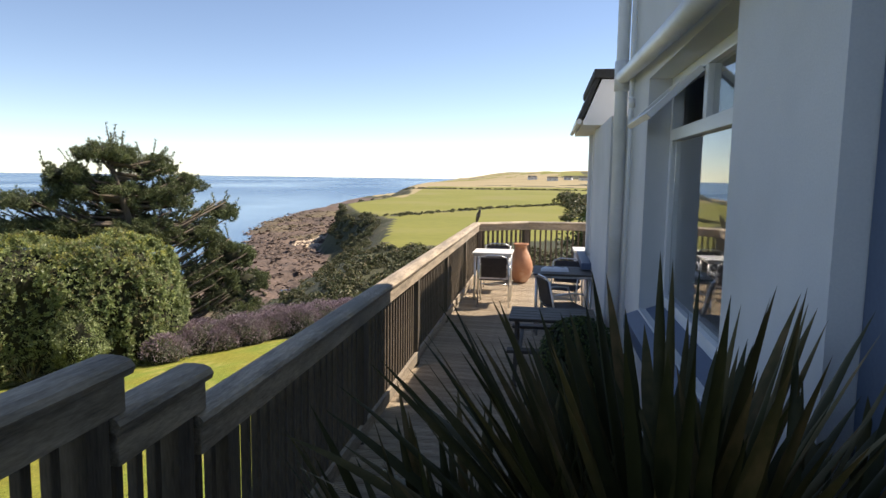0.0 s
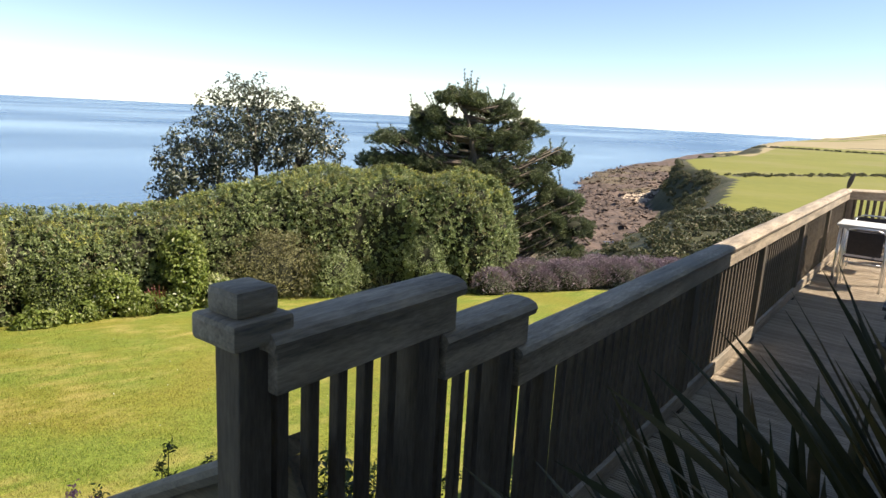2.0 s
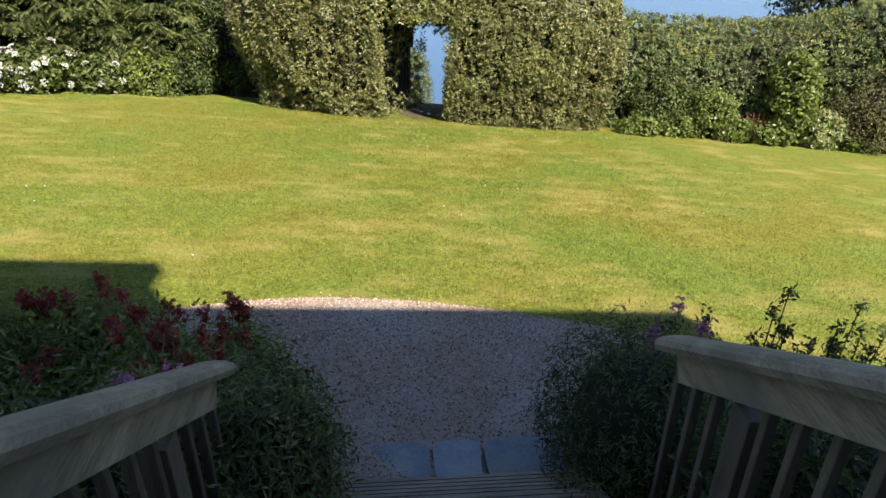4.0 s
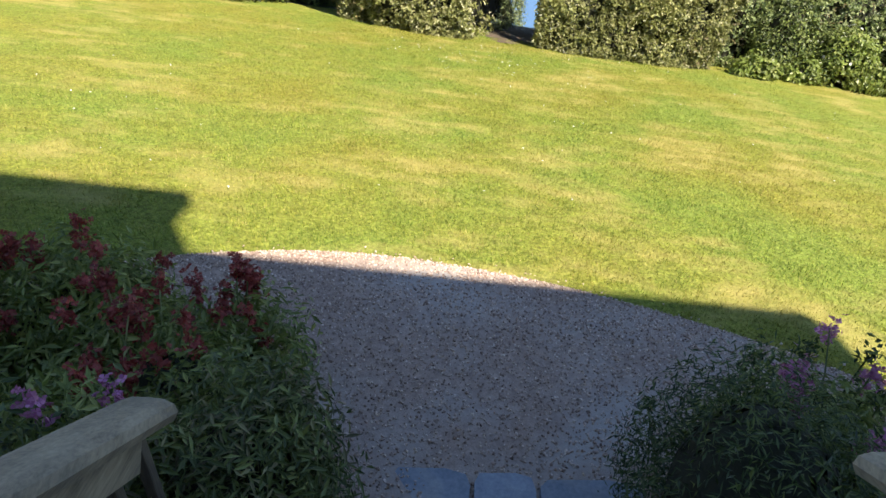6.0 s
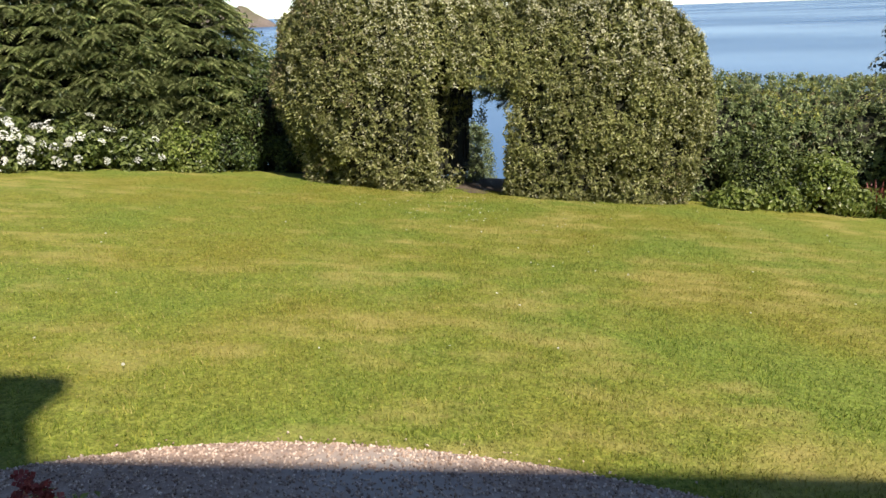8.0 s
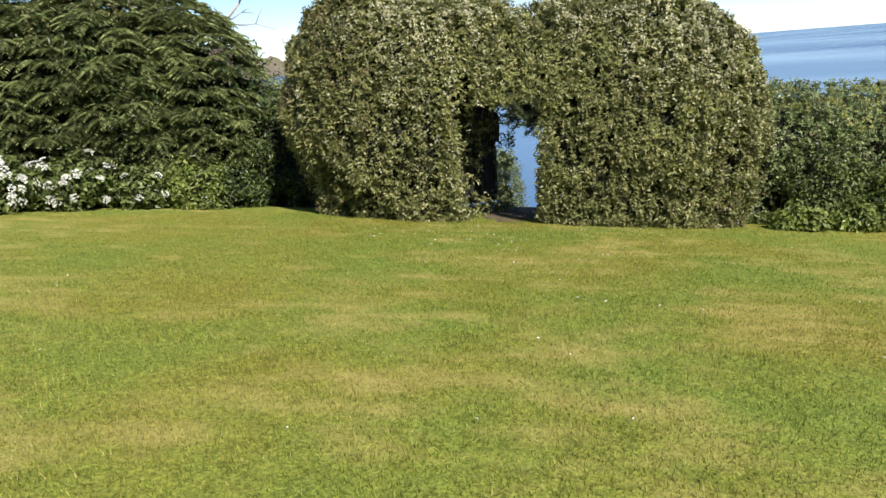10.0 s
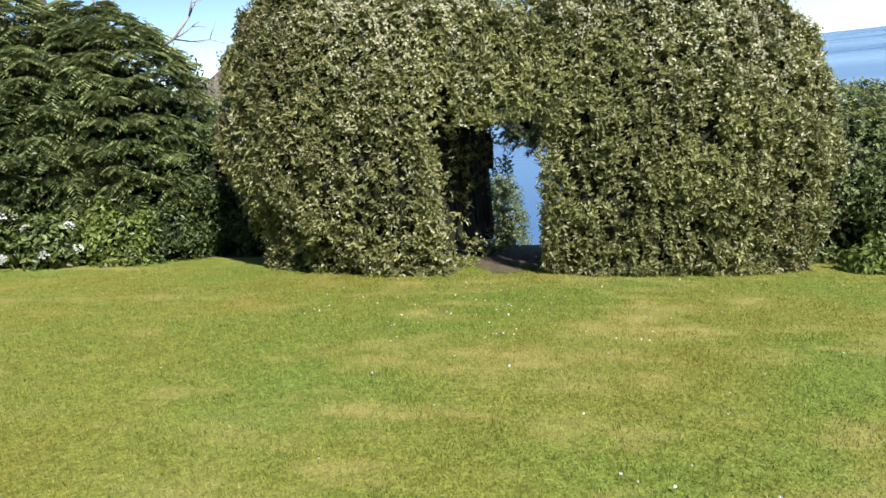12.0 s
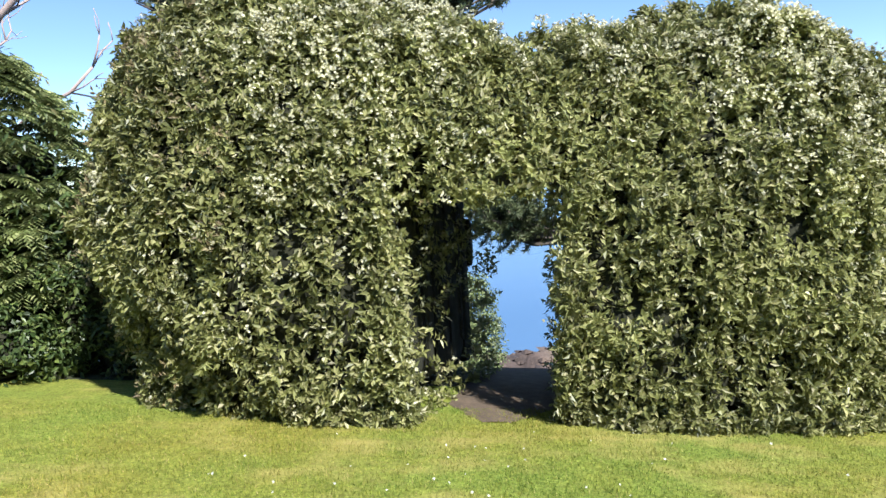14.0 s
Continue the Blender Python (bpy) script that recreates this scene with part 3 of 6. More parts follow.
def build_house():
    lab = "white rendered house wall in shade"
    # the wall with the window, in pieces round the opening (y 3.25 to 5.5, z 1.9 to 3.55)
    wall("wall_garden", (0.5, 2.26, -0.8), (0.78, 3.25, 7.25), RENDER_WHITE, lab)
    wall("wall_garden_end", (0.5, 5.5, -0.8), (0.78, 6.75, 7.25), RENDER_WHITE, lab)
    wall("wall_under_window", (0.5, 3.25, -0.8), (0.78, 5.5, 1.86), RENDER_WHITE, lab)
    wall("wall_over_window", (0.5, 3.25, 3.55), (0.78, 5.5, 7.25), RENDER_WHITE, lab)
    wall("wall_door_side", (0.86, -8.5, -0.8), (1.1, 2.26, 7.25), RENDER_WHITE, lab)
    wall("wall_gable", (0.78, 6.5, -0.8), (7.5, 6.75, 7.25), RENDER_WHITE, lab)
    wall("wall_rear", (7.3, -8.5, -0.8), (7.5, 6.5, 7.25), RENDER_WHITE, lab)
    wall("wall_far_end", (1.1, -8.5, -0.8), (7.3, -8.3, 7.25), RENDER_WHITE, lab)
    wall("floor_indoors", (1.1, -8.3, 1.15), (7.3, 6.5, 1.27), ROOM_DARK, "plain floor of the room indoors", "floor")
    wall("ceiling_indoors", (1.1, -8.3, 3.75), (7.3, 6.5, 3.9), ROOM_DARK, "plain ceiling of the room indoors", "ceiling")
    wall("wall_upper", (0.86, -8.5, 7.25), (1.1, 2.1, 9.2), RENDER_WHITE, lab)
    wall("wall_upper_front", (0.86, 2.1, 7.49), (1.1, 3.26, 9.2), RENDER_WHITE, lab)
    wall("wall_upper_side", (1.1, 3.06, 7.49), (7.3, 3.26, 9.2), RENDER_WHITE, lab)
    roof = thing("roof", (3, 0, 7.3), "flat dark felt roof with overhanging eaves", "roof", "", "structure")
    part("roof_slab", box((0.07, 2.1, 7.25), (7.7, 6.98, 7.49)), SLATE, roof)
    part("eaves_slab", box((0.64, -8.7, 9.2), (7.7, 3.33, 9.43)), SLATE, roof)
    for ob in roof.children:
        ob.location = -roof.location
    # dark blue door frame beside the pier
    fr = thing("door_1", (0.8, 1.2, LAND), "blue-painted door frame set beside the white pier", "door", "", "structure")
    part("door_frame", box((0.58, 1.95, LAND), (0.86, 2.255, 4.7), 0.008), BLUE_PAINT, fr)
    part("door_leaf", box((0.79, 0.7, LAND), (0.856, 1.945, 4.7), 0.006), BLUE_PAINT, fr)
    for ob in fr.children:
        ob.location = -fr.location
    # window
    w = thing("window_1", (0.7, 4.4, 1.9), "white plastic window with fanlights, one propped open", "window", "", "structure")
    def wp(name, lo, hi, mat=FRAME_WHITE, bevel=0.006, label=""):
        ob = part(name, box(lo, hi, bevel), mat, w, label)
        ob.location = -w.location
        return ob
    wp("window_frame", (0.66, 3.25, 1.9), (0.74, 3.32, 3.55))
    wp("window_frame", (0.66, 5.43, 1.9), (0.74, 5.5, 3.55))
    wp("window_frame", (0.66, 3.32, 1.9), (0.74, 5.43, 1.98))
    wp("window_frame", (0.66, 3.32, 3.48), (0.74, 5.43, 3.55))
    wp("transom", (0.655, 3.32, 3.10), (0.745, 5.43, 3.18))
    wp("mullion", (0.66, 4.42, 3.18), (0.74, 4.50, 3.48))
    bm = bmesh.new()
    v = [bm.verts.new((x, y, z)) for y in (3.2, 5.55) for x, z in ((0.40, 1.70), (0.52, 1.70), (0.66, 1.86), (0.66, 1.905), (0.40, 1.80))]
    bm.faces.new(v[:5][::-1]), bm.faces.new(v[5:])
    for k in range(5):
        bm.faces.new((v[k], v[(k + 1) % 5], v[5 + (k + 1) % 5], v[5 + k]))
    bmesh.ops.recalc_face_normals(bm, faces=bm.faces)
    part("window_sill", bm, BLUE_PAINT, w, "blue-grey painted sloping sill").location = -w.location
    wp("pane", (0.695, 3.32, 1.98), (0.705, 5.43, 3.10), GLASS, 0)
    wp("pane", (0.695, 3.32, 3.18), (0.705, 4.42, 3.48), GLASS, 0)
    sash = bmesh.new()
    m = Matrix.Translation((0.65, 0, 3.47)) @ Matrix.Rotation(radians(47), 4, "Y")
    for lo, hi in (((-0.02, 4.50, -0.40), (0.02, 4.56, 0)), ((-0.02, 5.37, -0.40), (0.02, 5.43, 0)), ((-0.02, 4.56, -0.06), (0.02, 5.37, 0)), ((-0.02, 4.56, -0.40), (0.02, 5.37, -0.34))):
        box(lo, hi, 0.004, sash, m)
    ob = part("open_fanlight", sash, FRAME_WHITE, w, "open top-hung fanlight sash")
    ob.location = -w.location
    gl = part("pane", box((-0.004, 4.56, -0.34), (0.004, 5.37, -0.06), 0, None, m), GLASS, w)
    gl.location = -w.location
    for o in w.children:
        if o.name.startswith("pane"):
            o.visible_shadow = False
    # pipes
    p = thing("drainpipe", (0.43, 6.55, DECK), "white plastic downpipe and waste pipe on the wall", "drainpipe")
    down = part("downpipe", tube([(0.42, 6.6, DECK), (0.42, 6.6, 7.3)], 0.055, 14), GUTTER, p, "", True)
    side = part("waste_pipe", tube([(0.42, 6.55, 3.72), (0.42, 6.3, 3.70), (0.42, 4.2, 3.62), (0.42, 2.0, 3.56)], 0.058, 14), GUTTER, p, "", True)
    thin = part("thin_pipe", tube([(0.47, 6.25, DECK), (0.47, 6.25, 3.45), (0.47, 6.25, 7.3)], 0.018, 10), GUTTER, p, "", True)
    col = part("collar", tube([(0.42, 6.6, 3.60), (0.42, 6.6, 3.86)], 0.066, 14), GUTTER, p, "", True)
    clip = part("collar", tube([(0.47, 6.25, 3.42), (0.47, 6.25, 3.50)], 0.026, 10), GUTTER, p, "", True)
    for ob in p.children:
        ob.location = -p.location
    # low bay beyond the downpipe
    wall("wall_bay", (0.36, 8.55, -0.8), (0.6, 8.9, 3.42), RENDER_WHITE, "white rendered wall of the low bay")
    wall("wall_bay_side", (0.36, 6.76, -0.8), (0.6, 8.55, 3.40), RENDER_WHITE, "white rendered wall of the low bay")
    wall("wall_bay_end", (0.36, 9.8, -0.8), (0.6, 10.0, 3.42), RENDER_WHITE, "white rendered wall of the low bay")
    wall("wall_bay_below", (0.36, 8.9, -0.8), (0.6, 9.8, 1.75), RENDER_WHITE, "white rendered wall of the low bay")
    wall("wall_bay_back", (5.0, 6.75, -0.8), (5.2, 10.0, 3.42), RENDER_WHITE, "white rendered wall of the low bay")
    wall("wall_bay_far", (0.6, 9.8, -0.8), (5.0, 10.0, 3.42), RENDER_WHITE, "white rendered wall of the low bay")
    bw = thing("window_2", (0.4, 9.3, 1.75), "bay window with white frames and blue-grey sill", "window", "", "structure")
    for y in (8.9, 9.32, 9.73):
        part("window_frame", box((0.40, y, 1.79), (0.50, y + 0.07, 3.42), 0.006), FRAME_WHITE, bw)
    part("window_sill", box((0.24, 8.6, 1.71), (0.36, 9.95, 1.79), 0.006), BLUE_PAINT, bw, "blue-grey window sill")
    for y in (8.97, 9.39):
        g = part("pane", box((0.44, y, 1.79), (0.45, y + 0.34, 3.42)), GLASS, bw)
        g.visible_shadow = False
    for ob in bw.children:
        ob.location = -bw.location
    sof = thing("bay_roof", (2.5, 9, 3.42), "low bay roof with white soffit and dark felt edge", "roof", "", "structure")
    Y0, Y1 = 8.1, 10.25
    part("soffit", box((0.17, Y0, 3.42), (5.3, Y1, 3.47)), FRAME_WHITE, sof)
    for nm, mat, xa, xb, za, zb in (("fascia", FRAME_WHITE, 0.18, 0.36, 3.47, 3.92), ("felt_edge", SLATE, 0.12, 0.30, 3.50, 3.95)):
        bm = bmesh.new()
        xe = (5.3, 5.0) if nm == "fascia" else (xa + 0.05, xb + 0.05)
        v = [bm.verts.new(c) for c in ((xa, Y0, za), (xa, Y1, za), (xe[0], Y1, za), (xe[0], Y0, za), (xb, Y0, zb), (xb, Y1, zb), (xe[1], Y1, zb), (xe[1], Y0, zb))]
        for f in ((0, 1, 5, 4), (1, 2, 6, 5), (2, 3, 7, 6), (3, 0, 4, 7), (4, 5, 6, 7), (3, 2, 1, 0)):
            bm.faces.new([v[k] for k in f])
        bmesh.ops.recalc_face_normals(bm, faces=bm.faces)
        part(nm, bm, mat, sof)
    part("felt", box((0.27, Y0 - 0.05, 3.93), (5.3, Y1 + 0.05, 4.03), 0.02), SLATE, sof)
    part("gutter", tube([(0.13, Y0, 3.46), (0.13, Y1, 3.46)], 0.03, 8), GUTTER, sof)
    for ob in sof.children:
        ob.location = -sof.location


build_house()


# ---- decks, steps and railings ----
def rounded_rail(y0, y1, z, half=0.068):
    """A handrail with a rounded top along y, its top at z."""
    bm = bmesh.new()
    prof = [(-half, -0.052), (half, -0.052), (half + 0.008, -0.03), (half - 0.004, -0.012), (half * 0.55, -0.002), (0, 0), (-half * 0.55, -0.002), (-half + 0.004, -0.012), (-half - 0.008, -0.03)]
    ends = [[bm.verts.new((x, y, h)) for x, h in prof] for y in (y0, y1)]
    k = len(prof)
    for i in range(k):
        bm.faces.new((ends[0][i], ends[0][(i + 1) % k], ends[1][(i + 1) % k], ends[1][i]))
    bm.faces.new(ends[0][::-1]), bm.faces.new(ends[1])
    bmesh.ops.recalc_face_normals(bm, faces=bm.faces)
    bmesh.ops.translate(bm, verts=bm.verts, vec=(0, 0, z))
    return bm


def rail_run(name, a, b, ztop, zfoot, label, posts=(), spacing=0.098, group="deck railings", low=True):
    """A straight length of railing from a to b (plan), its handrail top at ztop."""
    a, b = Vector((*a, 0)), Vector((*b, 0))
    n = (b - a).length
    ang = math.atan2(-(b - a).x, (b - a).y)
    t = thing(name, (a.x, a.y, zfoot), label, "railing", group)
    t.rotation_euler = (0, 0, ang)
    h = ztop - zfoot
    part("handrail", rounded_rail(-0.02, n + 0.02, h), WOOD, t)
    part("top_board", box((0.020, 0, h - 0.160), (0.054, n, h - 0.054), 0.004), WOOD, t)
    if low:
        part("bottom_board", box((0.024, 0, 0.04), (0.052, n, 0.14), 0.004), WOOD, t)
    for y in posts:
        part("post", box((-0.05, y - 0.05, -0.9), (0.05, y + 0.05, h - 0.054), 0.006), WOOD_Z_SHADED, t)
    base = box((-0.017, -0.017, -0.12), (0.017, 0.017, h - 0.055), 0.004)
    first = part("baluster", base, WOOD_Z_SHADED, t)
    k = int(n / spacing)
    for i in range(1, k):
        y = (i + 0.5) * n / k
        if any(abs(y - q) < 0.07 for q in posts):
            continue
        ob = under("baluster", first.data, t)
        ob.location = (0.0, y, 0)
    first.location = (0, 0.5 * n / k, 0)
    return t


RX = -1.46
rail_run("railing", (RX, 1.50), (RX, 2.17), 2.30, LAND - 0.1, "short upper length of weathered timber railing beside the newel", (0.55,), 0.088)
rail_run("railing", (RX, 2.13), (RX, 2.62), 2.145, LAND - 0.25, "short stepped length of weathered timber railing", (0.36,), 0.088)
rail_run("railing", (RX, 2.58), (RX, 12.45), 1.985, DECK, "long weathered timber deck railing, sunlit far end", tuple(0.25 + 1.93 * k for k in range(6)), 0.10)
rail_run("railing", (RX, 12.45), (-0.55, 13.1), 1.985, DECK, "timber railing across the end of the deck", (0.05, 1.08), 0.1)
rail_run("railing", (-0.55, 13.1), (1.9, 13.2), 1.985, DECK, "timber railing across the end of the deck", (1.2, 2.4), 0.1)


def newel(x, y, top, foot):
    t = thing("newel_post", (x, y, foot), "square weathered timber newel post with stepped cap", "post")
    h = top - foot
    part("shaft", box((-0.044, -0.044, 0), (0.044, 0.044, h - 0.12), 0.006), WOOD_Z_SHADED, t)
    part("cap", box((-0.080, -0.080, h - 0.125), (0.080, 0.080, h - 0.062), 0.014), WOOD, t)
    part("cap_block", box((-0.056, -0.056, h - 0.064), (0.056, 0.056, h), 0.016), WOOD, t)
    return t


newel(-1.485, 1.47, 2.39, -0.45)
STEP_X0, TREAD, RISES = -3.70, 0.278, 10
RISE = (LAND + 0.42) / RISES


def slanted(name, y, x0, z0, x1, z1, label, out):
    """A stair handrail from its head (x0, z0) to its foot (x1, z1), with balusters."""
    t = thing(name, (x0, y, z0), label, "handrail", "stair handrails")
    n = math.hypot(x1 - x0, z1 - z0)
    tilt = math.atan2(z1 - z0, x0 - x1)
    m = Matrix.Rotation(radians(90), 4, "Z")
    bm = rounded_rail(0, n, 0, 0.07)
    bmesh.ops.transform(bm, verts=bm.verts, matrix=Matrix.Rotation(tilt, 4, "Y") @ m)
    part("handrail", bm, WOOD_X_SHADED, t)
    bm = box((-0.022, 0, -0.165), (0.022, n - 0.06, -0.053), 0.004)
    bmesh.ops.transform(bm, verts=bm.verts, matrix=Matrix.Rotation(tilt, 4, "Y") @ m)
    part("side_board", bm, WOOD_X_SHADED, t)
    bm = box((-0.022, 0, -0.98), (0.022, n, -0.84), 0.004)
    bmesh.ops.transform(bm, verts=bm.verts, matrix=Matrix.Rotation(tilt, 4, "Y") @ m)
    part("bottom_board", bm, WOOD_X_SHADED, t)
    k = int((x0 - x1) / 0.125)
    base = None
    for i in range(k):
        f = (i + 0.7) / k
        if base is None:
            base = part("baluster", box((-0.016, min(out * 0.022, out * 0.054), -0.95), (0.016, max(out * 0.022, out * 0.054), -0.12), 0.006), WOOD_Z_SHADED, t)
            ob = base
        else:
            ob = under("baluster", base.data, t)
        ob.location = ((x1 - x0) * f, 0, (z1 - z0) * f)
    rise = (z1 - z0) / (x1 - x0)
    part("foot_post", box((x1 - x0 + 0.42, out * 0.055 - 0.045, -1.6 + z1 - z0), (x1 - x0 + 0.52, out * 0.055 + 0.045, z1 - z0 + 0.42 * rise - 0.2), 0.004), WOOD_Z_SHADED, t)
    return t


slanted("stair_handrail", 1.63, -1.53, 1.95, -3.22, 0.93, "timber stair handrail sloping down from the newel", 1)
slanted("stair_handrail", -0.05, -1.00, 2.31, -3.31, 0.83, "timber stair handrail among red-flowered plants", -1)


def build_steps():
    st = thing("garden_steps", (STEP_X0, 0.7, -0.45), "timber garden steps with grooved treads", "steps", "", "structure")
    for i in range(1, RISES):
        x = STEP_X0 + TREAD * (i - 1)
        z = -0.42 + RISE * i
        for j in range(2):
            bm = bmesh.new()
            lo = x - 0.02 + j * (TREAD + 0.02) / 2
            w = (TREAD + 0.02) / 2 - 0.006
            for g in range(6):
                box((lo + g * w / 6 + 0.003, 0.0, z - 0.028), (lo + (g + 1) * w / 6 - 0.003, 1.47, z), 0, bm)
            box((lo, 0.0, z - 0.04), (lo + w + 0.006, 1.47, z - 0.006), 0, bm)
            ob = part("tread_board", bm, WOOD, st)
            ob.location = -st.location
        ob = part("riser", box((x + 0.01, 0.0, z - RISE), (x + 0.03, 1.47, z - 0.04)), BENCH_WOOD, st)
        ob.location = -st.location
    for y in (-0.04, 1.47):
        bm = bmesh.new()
        x1, z1 = STEP_X0 + TREAD * (RISES - 1), LAND
        v = [bm.verts.new(c) for yy in (y, y + 0.04) for c in ((STEP_X0, yy, -0.5), (STEP_X0, yy, -0.2), (x1, yy, z1), (x1 + 0.3, yy, z1), (x1 + 0.3, yy, z1 - 0.5))]
        bm.faces.new(v[:5][::-1]), bm.faces.new(v[5:])
        for k in range(5):
            bm.faces.new((v[k], v[(k + 1) % 5], v[5 + (k + 1) % 5], v[5 + k]))
        ob = part("stringer", bm, WOOD_X_SHADED, st)
        ob.location = -st.location


build_steps()


def deck_boards(name, x0, x1, y0, y1, z, label, width=0.12):
    """A deck of grooved boards laid across, on joists."""
    d = thing(name, (x0, y0, z), label, "deck", "", "structure")
    n = int(round((y1 - y0) / width))
    w = (y1 - y0) / n
    bm = bmesh.new()
    box((0, 0.003, -0.03), (x1 - x0, w - 0.003, -0.006), 0, bm)
    for g in range(5):
        box((0, 0.004 + g * (w - 0.008) / 5, -0.008), (x1 - x0, 0.004 + (g + 0.62) * (w - 0.008) / 5, 0), 0, bm)
    first = part("plank", bm, DECKING, d)
    for i in range(1, n):
        ob = under("plank", first.data, d)
        ob.location = (0, i * w, rng.uniform(-0.0015, 0.0015))
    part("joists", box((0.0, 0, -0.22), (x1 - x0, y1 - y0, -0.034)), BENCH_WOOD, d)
    return d


TOP_X = STEP_X0 + TREAD * (RISES - 1)
deck_boards("deck_landing", TOP_X, 0.86, -0.6, 1.5, LAND, "grooved timber landing at the head of the steps")
deck_boards("deck_upper", RX - 0.03, 0.5, 1.5, 2.16, LAND, "grooved timber landing beside the railing")
deck_boards("deck_middle", RX - 0.03, 0.5, 2.16, 2.6, (LAND + DECK) / 2, "grooved timber step down to the deck")
deck_boards("deck", RX - 0.03, 0.5, 2.6, 13.3, DECK, "long grooved timber deck, sunlit at its far end")
deck_boards("deck_end", 0.5, 1.9, 10.3, 13.3, DECK, "grooved timber deck beyond the bay, in sun")
# plain dark panel added to close off the space under the deck
wall("wall_under_deck", (RX + 0.15, 1.6, -1.6), (RX + 0.3, 13.2, DECK - 0.24), BENCH_WOOD, "plain dark panel under the deck")


# ---- hedges ----
def sprigs(p, nn, leaf, per=7):
    """Short leafy shoots: leaves whorled round a twig that points out and up from the hedge."""
    d = unit(nn + np.array([0, 0, 0.45]) + 0.55 * rng.normal(size=p.shape))
    dd = np.repeat(d, per, 0)
    u = np.tile(np.linspace(0.1, 1.0, per), len(p))[:, None]
    root = np.repeat(p, per, 0) + dd * u * leaf[0] * 1.5
    side = unit(np.cross(dd, rng.normal(size=dd.shape)))
    along = unit(side * (1.15 - 0.5 * u) + dd * (0.25 + 0.3 * u))
    face = unit(dd - along * (dd * along).sum(1, keepdims=True) + 0.25 * rng.normal(size=dd.shape))
    across = unit(np.cross(face, along))
    ln = leaf[0] * rng.uniform(0.6, 1.25, (len(root), 1))
    wd = leaf[1] * rng.uniform(0.7, 1.2, (len(root), 1))
    mid = root + along * ln * 0.45
    v = np.stack([root, mid + across * wd / 2 + face * wd * 0.22, root + along * ln - face * ln * 0.12, mid - across * wd / 2 + face * wd * 0.22], 1).reshape(-1, 3)
    k = np.arange(len(root))[:, None] * 4
    return v, np.concatenate([k + [0, 2, 1], k + [0, 3, 2]])


def hedge(name, f, lo, hi, step, inset, n, leaf, mat, label, depth=0.16, keep=None, extra=()):
    t = thing(name, (0, 0, 0), label, "hedge")
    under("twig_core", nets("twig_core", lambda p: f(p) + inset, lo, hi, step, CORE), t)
    def leafy(p, nn):
        # thinned patches bare the dark core as painted shady recesses
        thin = (lumps(p, 4.2, 1.0) < -0.52) | (lumps(p[:, [1, 2, 0]], 9.0, 1.0) < -0.62)
        return (keep(p, nn) if keep else True) & (~thin | (rng.random(len(p)) < 0.36))
    p, nn = pointed(f, lo, hi, n // 7, depth * 1.3, leafy)
    v, fc = sprigs(p - nn * 0.085, nn, leaf)
    under("foliage", mesh_from("foliage", v, fc, mat), t, "", "stuff")
    for nm, m, k, size, where in extra:
        p, nn = pointed(f, lo, hi, k, 0.0, where)
        if nm == "blossom":
            p, nn = np.repeat(p, 5, 0), np.repeat(nn, 5, 0)
            v, fc = flower_arrays(p + nn * 0.075 + rng.normal(size=p.shape) * size * 1.3, unit(nn + 0.8 * rng.normal(size=p.shape)), size, 4)
        else:
            v, fc = sprigs(p, nn, (size, size * 0.5), 5)
        under(nm, mesh_from(nm, v, fc, m), t, "", "stuff")
    return t


def dome(p, yc, wy, xc, dx, top, zb, e):
    z = np.maximum(p[:, 2] - zb, 0) / (top - zb)
    flare = 1 - 0.06 * np.clip((-1.2 - p[:, 2]) / 1.0, 0, 1)
    return ((np.abs(p[:, 1] - yc) / (wy * flare)) ** e + (np.abs(p[:, 0] - xc) / (dx * flare)) ** e + z ** e) ** (1 / e) - 1


WAVES = np.random.default_rng(3)
WAVE_D, WAVE_P = WAVES.normal(size=(7, 3)) * 0.8, WAVES.uniform(0, 6.28, 7)


def lumps(p, s, a):
    """Uneven swellings, about -a to a."""
    return a * 0.36 * np.sin(p @ (WAVE_D.T * s) + WAVE_P).sum(1)


def doorway(p):
    """The way cut through the hedge, below 0 inside it."""
    back = np.clip(-16.0 - p[:, 0], 0, 3.4)
    return np.maximum(np.maximum(0.32 + 0.36 * back - p[:, 1], p[:, 1] - 1.80 - 0.12 * back), p[:, 2] - 0.12 + 0.09 * back)


def arch_shape(p):
    tuck = 1 - 0.27 * smooth(0.3, -1.6, p[:, 2]) * (p[:, 1] < -0.4)
    left = dome(p, -0.42, 2.92 * tuck, -17.65, 1.85, 2.46, -1.2, 2.3) * 1.9
    right = dome(p, 3.6, 2.72, -17.6, 1.8, 1.98, -1.2, 2.15) * 1.9
    mid = dome(p, 1.7, 1.7, -17.7, 1.6, 1.70, -1.2, 3.0) * 1.6
    k = 0.11
    body = -k * np.log(np.exp(-left / k) + np.exp(-right / k) + np.exp(-mid / k)) + 0.07
    low = lawn_z(p[:, 0], p[:, 1]) - 0.02 - p[:, 2]
    return np.maximum(np.maximum(body + lumps(p, 2.0, 0.07) + lumps(p, 6.0, 0.075), -doorway(p)), low)


